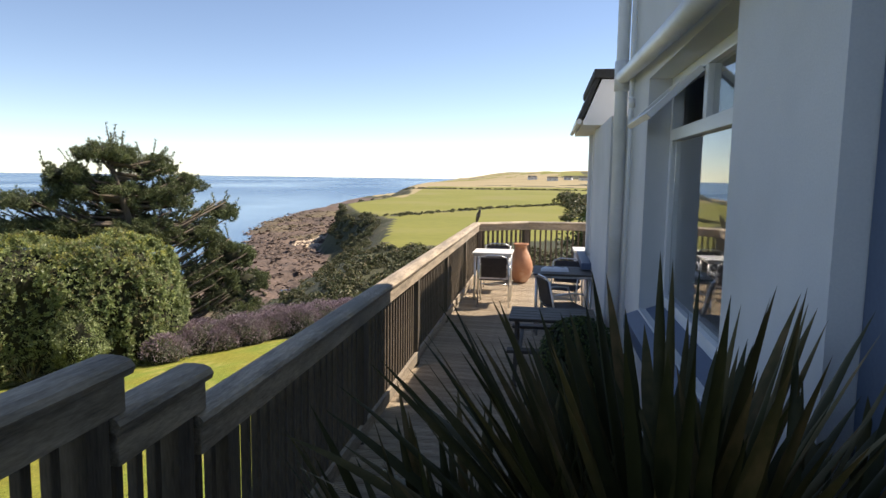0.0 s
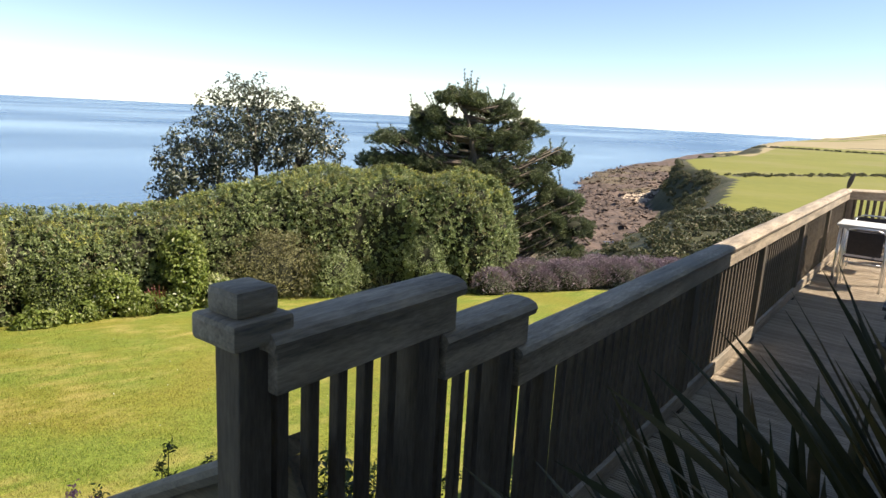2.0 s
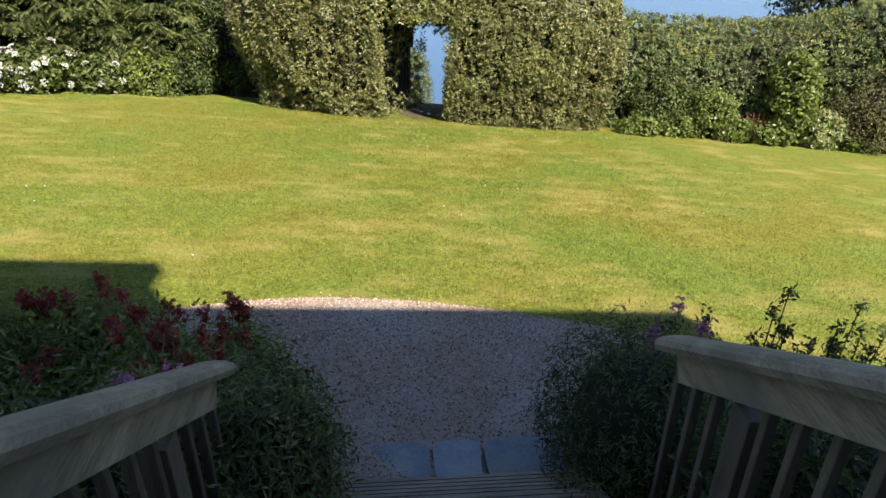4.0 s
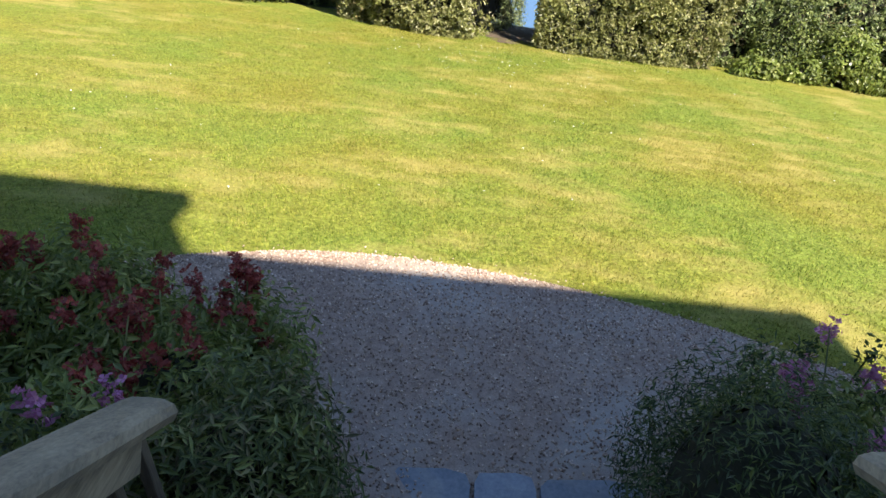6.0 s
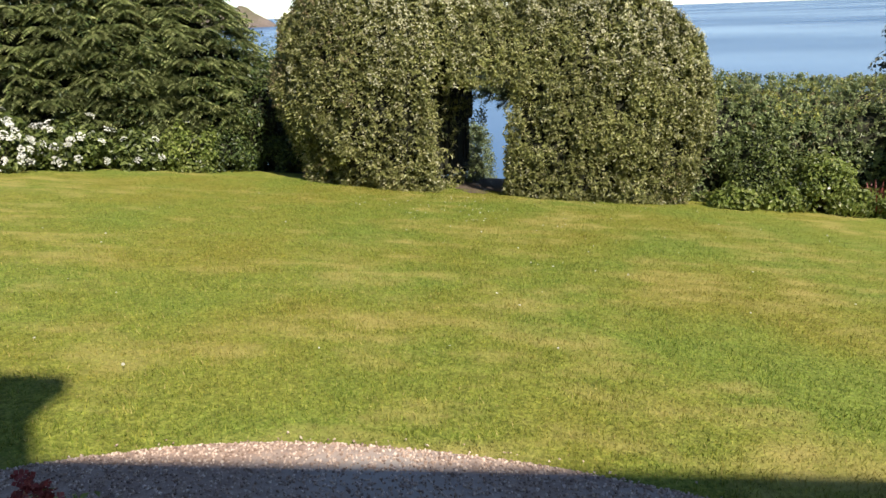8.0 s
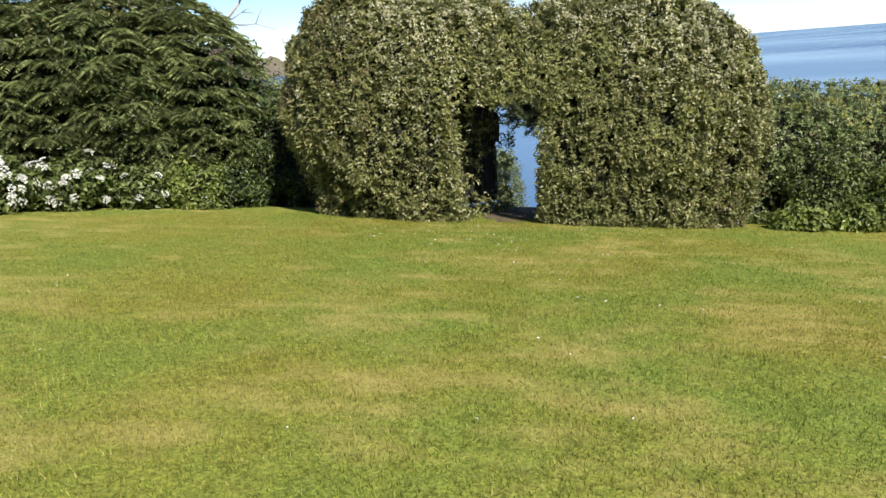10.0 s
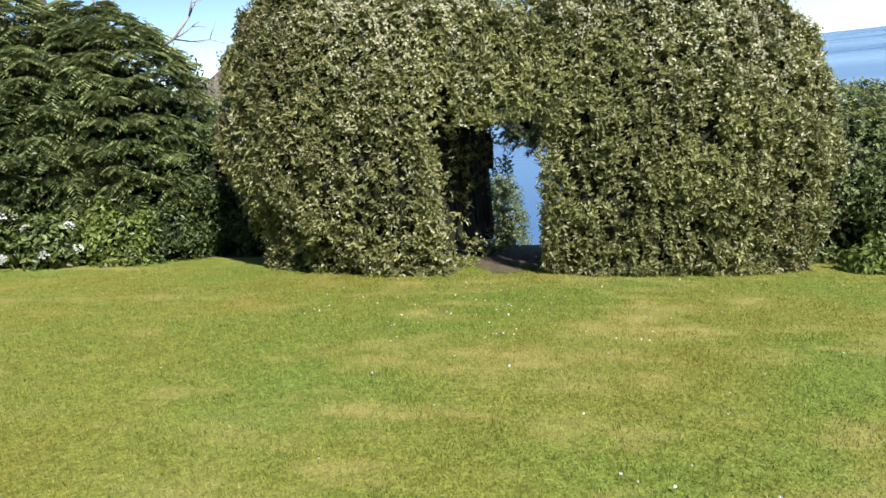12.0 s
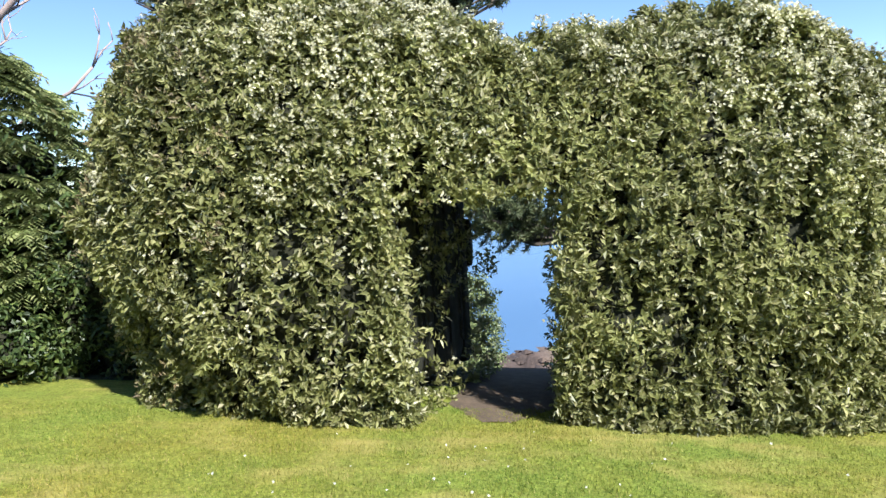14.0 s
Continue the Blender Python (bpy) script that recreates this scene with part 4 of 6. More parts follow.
# few leaves on the doorway walls: the near-black core there stands for shade
hedge("arch_hedge", arch_shape, (-20.0, -4.0, -3.1), (-15.3, 7.0, 3.1), 0.16, 0.25, 320000, (0.086, 0.041),
      HEDGE_LEAF, "big rounded double-domed flowering hedge with a doorway cut through", 0.17,
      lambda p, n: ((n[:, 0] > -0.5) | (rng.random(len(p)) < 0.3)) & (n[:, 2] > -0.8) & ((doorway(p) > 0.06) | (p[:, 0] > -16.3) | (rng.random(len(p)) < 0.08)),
      (("blossom", CREAM_PETAL, 2500, 0.0175, lambda p, n: (n[:, 2] > -0.2) & (n[:, 0] > -0.3) & (rng.random(len(p)) < 0.06 + 0.4 * np.clip(p[:, 2] + 0.3, 0, 2) + 0.3 * np.clip(n[:, 2], 0, 1)) & (lumps(p, 3.5, 1.0) > -0.1)),
       ("dry_foliage", HEDGE_BROWN, 380, 0.06, lambda p, n: (lumps(p, 1.3, 1.0) > 0.45) & (n[:, 0] > -0.3))))

LINE = np.array([(-18.2, 5.3), (-18.1, 9.0), (-17.6, 11.4), (-16.9, 14.0), (-15.2, 16.7), (-12.9, 18.7)])
TOPS = np.array([-0.24, -0.28, 0.06, 0.5, 0.93, 0.88])


def long_shape(p):
    best, top = np.full(len(p), 1e9), np.zeros(len(p))
    for (a, b), (ta, tb) in zip(zip(LINE, LINE[1:]), zip(TOPS, TOPS[1:])):
        d = b - a
        u = np.clip(((p[:, :2] - a) @ d) / (d @ d), 0, 1)
        q = np.linalg.norm(p[:, :2] - a - u[:, None] * d, axis=1)
        top = np.where(q < best, ta + u * (tb - ta), top)
        best = np.minimum(best, q)
    wide = 1.15 + 0.5 * smooth(14, 18, p[:, 1])
    deep = 1.4 + 0.9 * smooth(14, 18, p[:, 1])
    z = np.maximum(p[:, 2] - (top - deep), 0) / deep
    body = ((best / wide) ** 2.5 + z ** 2.5) ** (1 / 2.5) - 1
    return np.maximum(body * 1.1 + lumps(p, 1.2, 0.10) + lumps(p, 4.5, 0.06), lawn_z(p[:, 0], p[:, 1]) - 0.05 - p[:, 2])


hedge("long_hedge", long_shape, (-20.0, 4.0, -4.4), (-10.5, 21.4, 1.9), 0.2, 0.2, 170000, (0.092, 0.046),
      CLIPPED_LEAF, "long clipped green hedge along the foot of the lawn", 0.15, lambda p, n: ((n[:, 0] > -0.4) | (rng.random(len(p)) < 0.3)),
      # paler leaves on upward faces only: sunlight on the hedge top, coloured in
      (("new_growth", SUNLIT_CREST, 2600, 0.06, lambda p, n: n[:, 2] > 0.55), ("dry_foliage", HEDGE_BROWN, 1500, 0.05, lambda p, n: lumps(p, 1.1, 1.0) > 0.5)))


# ---- trees and shrubs ----
def clumped(center, radii, m, r, per, lowest=-0.7, far=1.05):
    """Places in m clumps over an ellipsoid, with directions outwards."""
    d = unit(rng.normal(size=(m * 3, 3)))
    d = d[d[:, 2] > lowest][:m]
    c = np.array(center) + d * np.array(radii) * rng.uniform(0.72, far, (len(d), 1))
    off = unit(rng.normal(size=(len(d), per, 3))) * (r * rng.uniform(0.3, 1.0, (len(d), per, 1)) ** 0.6)
    p = (c[:, None] + off).reshape(-1, 3)
    n = unit(np.repeat(d, per, 0) * 0.7 + off.reshape(-1, 3) / r)
    return p, n


def blob(center, radii, mat, seed=0.0, squash=0.86):
    """A lumpy dark inside for a shrub, its colour standing for the shade among the leaves."""
    c, r = np.array(center), np.array(radii) * squash
    def f(p):
        q = (p - c) / r
        return (np.linalg.norm(q, axis=1) - 1) * r.min() + lumps(p + seed, 2.5, 0.12 * r.min())
    return nets("inner_mass", f, c - r * 1.3, c + r * 1.3, max(r) / 7, mat)


def shrub(name, at, radii, m, per, leaf, mat, label, category="shrub", lift=0.0, clump=None, flowers=None, extra=None, group="", droop=0.0, core=0.62):
    """A rounded shrub of leaf clumps standing on the ground."""
    x, y = at
    z = float(ground_z(x, y)) + lift
    t = thing(name, (x, y, z), label, category, group)
    c = (0, 0, radii[2] * 0.75)
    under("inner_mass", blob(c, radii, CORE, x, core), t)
    r = clump or min(radii) * 0.3
    p, n = clumped(c, radii, m, r, per)
    p[:, 2] = np.maximum(p[:, 2], 0.03)
    v, f = leaf_arrays(p, n + np.array([0, 0, 0.35]), leaf[0], leaf[1], 0.6, droop)
    under("foliage", mesh_from("foliage", v, f, mat), t, "", "stuff")
    if extra:
        p, n = clumped(c, np.array(radii) * 1.04, max(4, m // 3), r, per // 2, -0.2)
        v, f = leaf_arrays(p, n + np.array([0, 0, 0.5]), leaf[0], leaf[1], 0.6, droop)
        under("young_foliage", mesh_from("young_foliage", v, f, extra), t, "", "stuff")
    if flowers:
        fm, k, size, lowest = flowers
        d = unit(rng.normal(size=(k * 4, 3)))
        d = d[(d[:, 2] > lowest)][:k]
        v, f = flower_arrays(np.array(c) + d * np.array(radii) * 1.08, d, size)
        under("blossom", mesh_from("blossom", v, f, fm), t, "", "stuff")
    stem = tube([(0, 0, -0.1), (0, 0, radii[2] * 0.7)], [0.05, 0.03], 6)
    part("stem", stem, BARK, t)
    return t


def sprays(c, radii, m, length, fans=7, pairs=8):
    """Tiers of pinnate leaves: fans of drooping ribs with pairs of leaflets, in level shelves over an ellipsoid."""
    d = unit(rng.normal(size=(m * 3, 3)))
    d = d[d[:, 2] > -0.75][:m]
    z = np.round(d[:, 2] * radii[2] / 0.36 + 0.45 * rng.normal(size=len(d))) * 0.36 + 0.12 * rng.normal(size=len(d))
    wide = np.sqrt(np.clip(1 - (z / (radii[2] * 1.04)) ** 2, 0.02, 1))
    a = np.arctan2(d[:, 1], d[:, 0])
    k = wide * rng.uniform(0.74, 0.98, len(d))
    core = np.array(c) + np.stack([np.cos(a) * radii[0] * k, np.sin(a) * radii[1] * k, z], -1)
    p = np.repeat(core, fans, 0)
    turn = np.repeat(a, fans) + np.tile(np.linspace(-1.25, 1.25, fans), len(d)) + 0.15 * rng.normal(size=len(p))
    rise = 0.22 + 0.16 * rng.normal(size=len(p)) + 0.5 * np.repeat(np.clip(d[:, 2] - 0.6, 0, 1), fans)
    out = unit(np.stack([np.cos(turn), np.sin(turn), rise], -1))
    side = unit(np.cross(out, np.array([0, 0, 1.0])))
    up = np.cross(side, out)
    ln = length * rng.uniform(0.65, 1.15, (len(p), 1))
    vs = []
    for j in range(pairs):
        u = (j + 0.5) / pairs
        q = p + out * ln * u - np.array([0, 0, 1.0]) * ln * 0.55 * u * u
        size = ln * 0.34 * (1.1 - 0.8 * abs(u - 0.4))
        for sgn in (-1, 1):
            al = unit(side * sgn * 0.85 + out * 0.45 - up * (0.25 + 0.3 * u))
            ac = unit(np.cross(up, al)) * size * 0.2
            vs.append(np.stack([q, q + al * size * 0.45 + ac, q + al * size - up * size * 0.18, q + al * size * 0.45 - ac], 1))
    v = np.concatenate(vs).reshape(-1, 3)
    i = np.arange(len(v) // 4)[:, None] * 4
    return v, np.concatenate([i + [0, 2, 1], i + [0, 3, 2]])


def feathery(at, radii, m, label):
    # inner leaves in a darker tone: the shade beneath each tier, painted in
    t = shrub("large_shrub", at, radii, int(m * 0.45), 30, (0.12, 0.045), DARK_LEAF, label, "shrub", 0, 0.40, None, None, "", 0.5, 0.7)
    c = (0, 0, radii[2] * 0.75)
    v, f = sprays(c, np.array(radii) * 0.98, int(m * 2.6), 0.37)
    under("frond_mass", mesh_from("frond_mass", v, f, FEATHER_LEAF), t, "", "stuff")
    p, n = clumped(c, np.array(radii) * 0.96, m // 3, 0.3, 26, 0.6)
    v, f = leaf_arrays(p, n + np.array([0, 0, 0.4]), 0.12, 0.04, 0.6, 0.4)
    under("browned_foliage", mesh_from("browned_foliage", v, f, TOP_LEAF), t, "", "stuff")
    return t


def needles(p, n, length, width, per):
    """Tufts of thin needles round places, leaning along n."""
    at = np.repeat(p, per, 0)
    d = unit(np.repeat(n, per, 0) * 0.55 + rng.normal(size=at.shape) + np.array([0, 0, 0.35]))
    side = unit(np.cross(d, rng.normal(size=d.shape))) * width * 0.5
    ln = length * rng.uniform(0.6, 1.15, (len(at), 1))
    v = np.stack([at - side, at + side, at + d * ln], 1).reshape(-1, 3)
    f = np.arange(len(at) * 3).reshape(-1, 3)
    return v, f


def pine(name, at, base_z, crowns, label, tufts, per, length, width, lean=(0, 0), pads=0):
    """A pine: trunk, limbs to each mass of the crown, and needle tufts on twigs."""
    t = thing(name, (*at, base_z), label, "pine tree")
    o = np.array([at[0], at[1], base_z])
    tops = np.array([c for c, r in crowns]) - o
    head = tops[np.argmax(tops[:, 2])]
    h = head[2]
    pts = [(lean[0] * k + head[0] * k * k, lean[1] * k + head[1] * k * k, h * k - 0.3 * (k == 0)) for k in np.linspace(0, 1, 7)]
    part("trunk", tube(pts, [0.30, 0.26, 0.22, 0.18, 0.14, 0.10, 0.05], 10), BARK, t, "", True)
    limbs = bmesh.new()
    allp, alln = [], []
    for c, r in crowns:
        c, r = np.array(c) - o, np.array(r)
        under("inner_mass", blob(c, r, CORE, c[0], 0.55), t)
        k = max(6, int(tufts * r.prod() ** 0.7 / sum(np.prod(q) ** 0.7 for _, q in crowns) / 42))
        for _ in range(k):
            d = unit(rng.normal(size=3))
            tip = c + d * r * rng.uniform(0.7, 1.0)
            s = np.clip((tip[2] - 0.25 * np.linalg.norm(tip[:2])) / h, 0.1, 0.97)
            root = np.array([np.interp(s, np.linspace(0, 1, 7), [q[a] for q in pts]) for a in range(3)])
            mid = (root + tip) / 2 + np.array([0, 0, -0.12]) * np.linalg.norm(tip - root)
            tube([root, mid, tip], [0.07, 0.05, 0.022], 5, limbs)
            go = unit(tip - root)
            for _ in range(7):                                            # branchlets turning upwards at their ends
                u = rng.uniform(0.45, 1.0)
                q = root * (1 - u) ** 2 + 2 * mid * u * (1 - u) + tip * u * u
                d1 = unit(go * 0.7 + rng.normal(size=3) * 0.6 + np.array([0, 0, 0.15]))
                ln = rng.uniform(0.35, 0.75)
                w = np.linspace(0.25, 1.0, 6)[:, None]
                twig = q + d1 * ln * w + np.array([0, 0, 0.28]) * ln * w * w
                tube([q, twig[3], twig[5]], [0.018, 0.012, 0.008], 3, limbs)
                allp.append(twig), alln.append(np.tile(unit(d1 + np.array([0, 0, 0.8])), (6, 1)))
    for c, r in crowns if pads else ():                                   # flat pads of tufts, the crown's outline
        p, n = clumped(np.array(c) - o, r, max(8, int(pads * np.prod(r) ** 0.6)), 0.24, 30, -0.75, 1.0)
        p[:, 2] = p[:, 2] - 0.25 * (p[:, 2] - p[:, 2].mean())
        allp.append(p), alln.append(unit(n + np.array([0, 0, 0.9])))
    part("limb_mass", limbs, BARK, t, "", True)
    v, f = needles(np.concatenate(allp), np.concatenate(alln), length, width, per)
    under("needle_mass", mesh_from("needles", v, f, PINE_NEEDLE), t, "", "stuff")
    return t


pine("pine_tree", (-13.9, 21.3), -3.9, [((-14.9, 20.7, 3.4), (0.97, 0.97, 0.43)), ((-15.7, 19.6, 2.7), (0.72, 0.72, 0.34)), ((-14.5, 22.2, 3.0), (1.08, 1.08, 0.45)), ((-13.7, 23.3, 2.3), (0.78, 0.78, 0.46)), ((-16.4, 18.8, 1.8), (1.06, 1.06, 0.36)), ((-15.6, 20.7, 2.2), (1.54, 1.54, 0.53)), ((-14.4, 22.3, 1.8), (1.49, 1.49, 0.63)), ((-12.7, 24.4, 1.3), (0.61, 0.61, 0.56)), ((-13.3, 23.4, 0.5), (1.10, 1.10, 0.69)), ((-15.0, 21.8, 0.7), (1.80, 1.80, 0.77)), ((-12.5, 24.4, -0.4), (0.98, 0.98, 0.79)), ((-11.9, 24.8, -1.5), (0.80, 0.80, 0.57)), ((-13.1, 23.7, -1.3), (1.28, 1.28, 0.88)), ((-12.2, 24.2, -2.3), (0.98, 0.98, 0.56)), ((-16.9, 18.5, 1.0), (0.85, 0.85, 0.43)), ((-16.2, 19.9, 0.8), (1.53, 1.53, 0.65))],
     "dark green wind-shaped pine standing behind the hedge", 6500, 13, 0.125, 0.024, (0, 0), 50)
pine("pine_tree", (-27.5, -2.0), -6.5, [((-28.5, -2.4, 6.3), (2.4, 3.2, 1.7)), ((-28.0, -5.2, 5.4), (1.8, 1.7, 0.8)), ((-28.5, 1.2, 5.3), (1.9, 2.0, 1.2)), ((-27.5, 0.2, 3.5), (1.6, 2.6, 0.7))],
     "tall dark pine spreading above the domed hedge", 6500, 14, 0.15, 0.026, (0, 0), 22)


pine("pine_tree", (-25.4, 3.9), float(ground_z(-25.4, 3.9)), [((-25.0, 2.1, -0.7), (0.7, 0.8, 0.3)), ((-25.4, 4.0, 0.2), (1.0, 1.0, 0.5))],
     "small pine whose branch shows through the hedge doorway", 3800, 24, 0.17, 0.028)


def leafy_tree(name, at, base_z, masses, leaf, mat, label, m, per, clump):
    t = thing(name, (*at, base_z), label, "tree")
    o = np.array([at[0], at[1], base_z])
    wood = bmesh.new()
    vs, fs, k = [], [], 0
    for c, r in masses:
        c = np.array(c) - o
        tube([(0, 0, -0.4), tuple(c * np.array([0.35, 0.35, 0.5])), tuple(c)], [0.16, 0.10, 0.04], 7, wood)
        for _ in range(7):
            d = unit(rng.normal(size=3) + np.array([0, 0, 0.4]))
            tube([tuple(c * 0.75), tuple(c + d * np.array(r) * 0.5), tuple(c + d * np.array(r) * 1.02)], [0.05, 0.03, 0.008], 5, wood)
        p, n = clumped(c, r, int(m * np.prod(r) ** 0.66), clump, per, -0.95, 1.22)
        inner, inn = clumped(c, np.array(r) * 0.6, int(m * 0.4 * np.prod(r) ** 0.66), clump, per, -0.95)
        v, f = leaf_arrays(np.concatenate([p, inner]), np.concatenate([n, inn]) + np.array([0, 0, 0.3]), leaf[0], leaf[1], 0.7)
        vs.append(v), fs.append(f + k)
        k += len(v)
    part("trunk", wood, BARK, t, "", True)
    under("foliage", mesh_from("foliage", np.concatenate(vs), np.concatenate(fs), mat), t, "", "stuff")
    return t


leafy_tree("seaside_tree", (-21.4, 16.5), float(ground_z(-21.4, 16.5)), [((-21.6, 16.5, 2.0), (1.9, 1.9, 1.6)), ((-22.6, 15.0, 0.7), (1.6, 1.5, 1.2)), ((-20.5, 17.9, 1.2), (1.5, 1.5, 1.4)), ((-22.2, 14.0, -0.4), (1.2, 1.2, 0.9))],
           (0.17, 0.09), GREY_LEAF, "grey-leaved seaside tree behind the long hedge", 50, 24, 0.27)


def dead_tree(name, at, label, seed):
    """A bare tree: a dark leaning stem, a bleached upright one and forking limbs with twigs."""
    r2 = random.Random(seed)
    z = float(ground_z(*at))
    t = thing(name, (*at, z), label, "dead tree")
    def jog(k):
        return Vector((r2.uniform(-1, 1), r2.uniform(-1, 1), r2.uniform(-1, 1))) * k
    def grow(bm, p, d, ln, r, depth):
        q = p + d * ln * 0.5 + jog(ln * 0.07)
        e = q + (d + jog(0.3)).normalized() * ln * 0.5
        tube([p, q, e], [r, r * 0.8, r * 0.6], 6, bm)
        for _ in range(2 if depth else 0):
            grow(bm, e, (d + jog(0.75) + Vector((0, 0, 0.15))).normalized(), ln * r2.uniform(0.5, 0.8), r * 0.55, depth - 1)
        if depth:
            grow(bm, q, (d + jog(1.0)).normalized(), ln * 0.5, r * 0.4, depth - 1)
    def limb(nm, mat, ends, r, depth):
        bm = bmesh.new()
        pts = [Vector((0, y, h - z)) + jog(0.05) for y, h in ends]
        tube(pts, [r * (1 - 0.5 * k / (len(pts) - 1)) for k in range(len(pts))], 8, bm)
        for k in range(1, len(pts)):
            for _ in range(2):
                way = (pts[k] - pts[k - 1]).normalized()
                grow(bm, pts[k], (way + jog(0.8)).normalized(), r2.uniform(0.5, 0.9), r * 0.4, depth)
        part(nm, bm, mat, t, "", True)
    limb("trunk", BARK, ((0, z - 0.3), (-0.2, 1.0), (-0.6, 3.6), (-1.3, 4.9), (-2.2, 6.6)), 0.2, 2)
    limb("bleached_stem", DEAD_BARK, ((0.1, z - 0.3), (0.0, 1.5), (-0.12, 3.5), (0.1, 4.8), (0.2, 6.4)), 0.13, 2)
    limb("bleached_limb", DEAD_BARK, ((0.0, 1.2), (0.75, 3.0), (1.3, 3.7), (2.2, 4.5), (2.8, 5.0)), 0.085, 2)
    limb("twig", DEAD_BARK, ((0.3, 0.6), (1.7, 1.9), (2.5, 2.3), (2.9, 2.7)), 0.05, 1)
    return t


dead_tree("dead_tree", (-23.0, -8.6), "bare bleached dead tree above the shrubs", 4)

feathery((-18.3, -8.6), (2.0, 2.5, 2.55), 420, "large feathery-leaved shrub with browned top behind white hydrangeas")
feathery((-18.9, -5.7), (1.5, 1.9, 2.45), 340, "large feathery-leaved shrub beside the domed hedge")
feathery((-18.4, -7.1), (1.6, 1.9, 2.6), 280, "large feathery-leaved shrub in the middle of the border")
feathery((-15.8, -11.5), (2.4, 2.4, 2.6), 380, "large feathery-leaved shrub at the edge of the lawn")
shrub("large_shrub", (-20.5, -11.5), (2.6, 2.6, 2.9), 300, 50, (0.2, 0.07), DARK_LEAF, "tall dark shrub closing the side of the garden", "shrub", 0, 0.45)
shrub("large_shrub", (-20.3, -4.4), (1.1, 1.3, 1.9), 200, 44, (0.10, 0.05), CLIPPED_LEAF, "yellow-green shrub between the hedge and the dark shrub", "shrub", 0, 0.3, None, FRESH_LEAF)
# added dark filler bushes, standing in for shade at the hedge's left foot
shrub("dark_shrub", (-18.9, -4.1), (0.9, 1.1, 1.5), 150, 40, (0.11, 0.05), DARK_LEAF, "dark filler shrub added for the shaded gap beside the domed hedge", "shrub", 0, 0.28)
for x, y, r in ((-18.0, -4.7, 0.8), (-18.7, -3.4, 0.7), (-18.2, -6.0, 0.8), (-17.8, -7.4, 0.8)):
    shrub("dark_shrub", (x, y), (r, r, r * 0.8), 90, 34, (0.10, 0.05), DARK_LEAF, "low dark filler shrub added for the shaded foot of the border", "shrub", -0.12, 0.22)
shrub("silver_shrub", (-23.0, 1.3), (0.6, 0.55, 1.6), 330, 34, (0.07, 0.032), CLIPPED_LEAF, "olive-grey bush beyond the doorway in the hedge", "shrub", 0.0, 0.16, None, None, "", 0.0, 0.45)
def hydrangea(at, r, heads):
    """A broad-leaved bush with flat white flower heads, each of many florets."""
    t = shrub("hydrangea", at, (r, r, r * 0.85), 90, 34, (0.13, 0.085), HYDRANGEA_LEAF, "hydrangea bush with broad leaves and white flower heads", "hydrangea", 0, 0.2, None, None, "hydrangeas")
    d = unit(rng.normal(size=(heads * 5, 3)) + np.array([0.7, 0.3, 0.0]))
    d = d[d[:, 2] > -0.45][:heads]
    c = np.array([0, 0, r * 0.64]) + d * np.array([r, r, r * 0.85]) * 1.27
    face = unit(d + np.array([0, 0, 0.5]))
    u = unit(np.cross(face, rng.normal(size=d.shape)))
    w = np.cross(face, u)
    k = 22
    a, q = rng.uniform(0, 6.283, (len(d), k, 1)), np.sqrt(rng.random((len(d), k, 1)))
    size = rng.uniform(0.06, 0.10, (len(d), 1, 1))
    at3 = c[:, None] + size * q * (np.cos(a) * u[:, None] + np.sin(a) * w[:, None]) + face[:, None] * size * 0.5 * (1 - q * q)
    v, f = flower_arrays(at3.reshape(-1, 3), np.repeat(face, k, 0), 0.02, 4)
    under("blossom", mesh_from("blossom", v, f, WHITE_PETAL), t, "", "stuff")


for x, y, r, k in ((-16.6, -7.3, 0.7, 34), (-15.6, -8.3, 0.75, 42), (-14.6, -9.0, 0.75, 42), (-17.2, -6.2, 0.55, 5)):
    hydrangea((x, y), r, k)
shrub("flowering_shrub", (-17.4, -5.1), (0.5, 0.6, 0.6), 90, 36, (0.10, 0.06), FRESH_LEAF, "green shrub with a few pale pink flowers", "shrub", 0, 0.2, (WHITE_PETAL, 9, 0.06, 0.0))

# border before the long hedge
shrub("border_shrub", (-17.0, 7.2), (0.6, 0.75, 0.98), 170, 40, (0.085, 0.045), HYDRANGEA_LEAF, "fresh green rounded shrub in the border", "shrub", 0, 0.2)
shrub("border_shrub", (-16.6, 8.4), (0.5, 0.55, 0.7), 110, 36, (0.10, 0.06), FRESH_LEAF, "green broad-leaved shrub with a few white flowers", "shrub", 0, 0.2, (WHITE_PETAL, 14, 0.045, 0.0))
shrub("border_shrub", (-16.5, 10.3), (0.6, 0.6, 1.25), 130, 34, (0.14, 0.08), FRESH_LEAF, "upright yellow-green shrub in the border", "shrub", 0, 0.22)
shrub("variegated_shrub", (-16.2, 11.1), (0.5, 0.6, 0.5), 100, 34, (0.12, 0.06), leaf_mat("variegated_leaf", [(0, (0.16, 0.22, 0.05)), (0.5, (0.30, 0.34, 0.12)), (1, (0.62, 0.60, 0.36))], 0.45, 0.3), "low shrub with cream-edged leaves", "shrub", 0, 0.18)
shrub("border_shrub", (-16.0, 13.0), (1.0, 1.7, 1.3), 280, 46, (0.08, 0.032), BRONZE_LEAF, "bronze-green twiggy shrub before the hedge", "shrub", 0, 0.26)
shrub("border_shrub", (-15.2, 14.7), (0.8, 0.9, 0.85), 150, 40, (0.08, 0.035), CLIPPED_LEAF, "olive-green shrub before the hedge", "shrub", 0, 0.24)
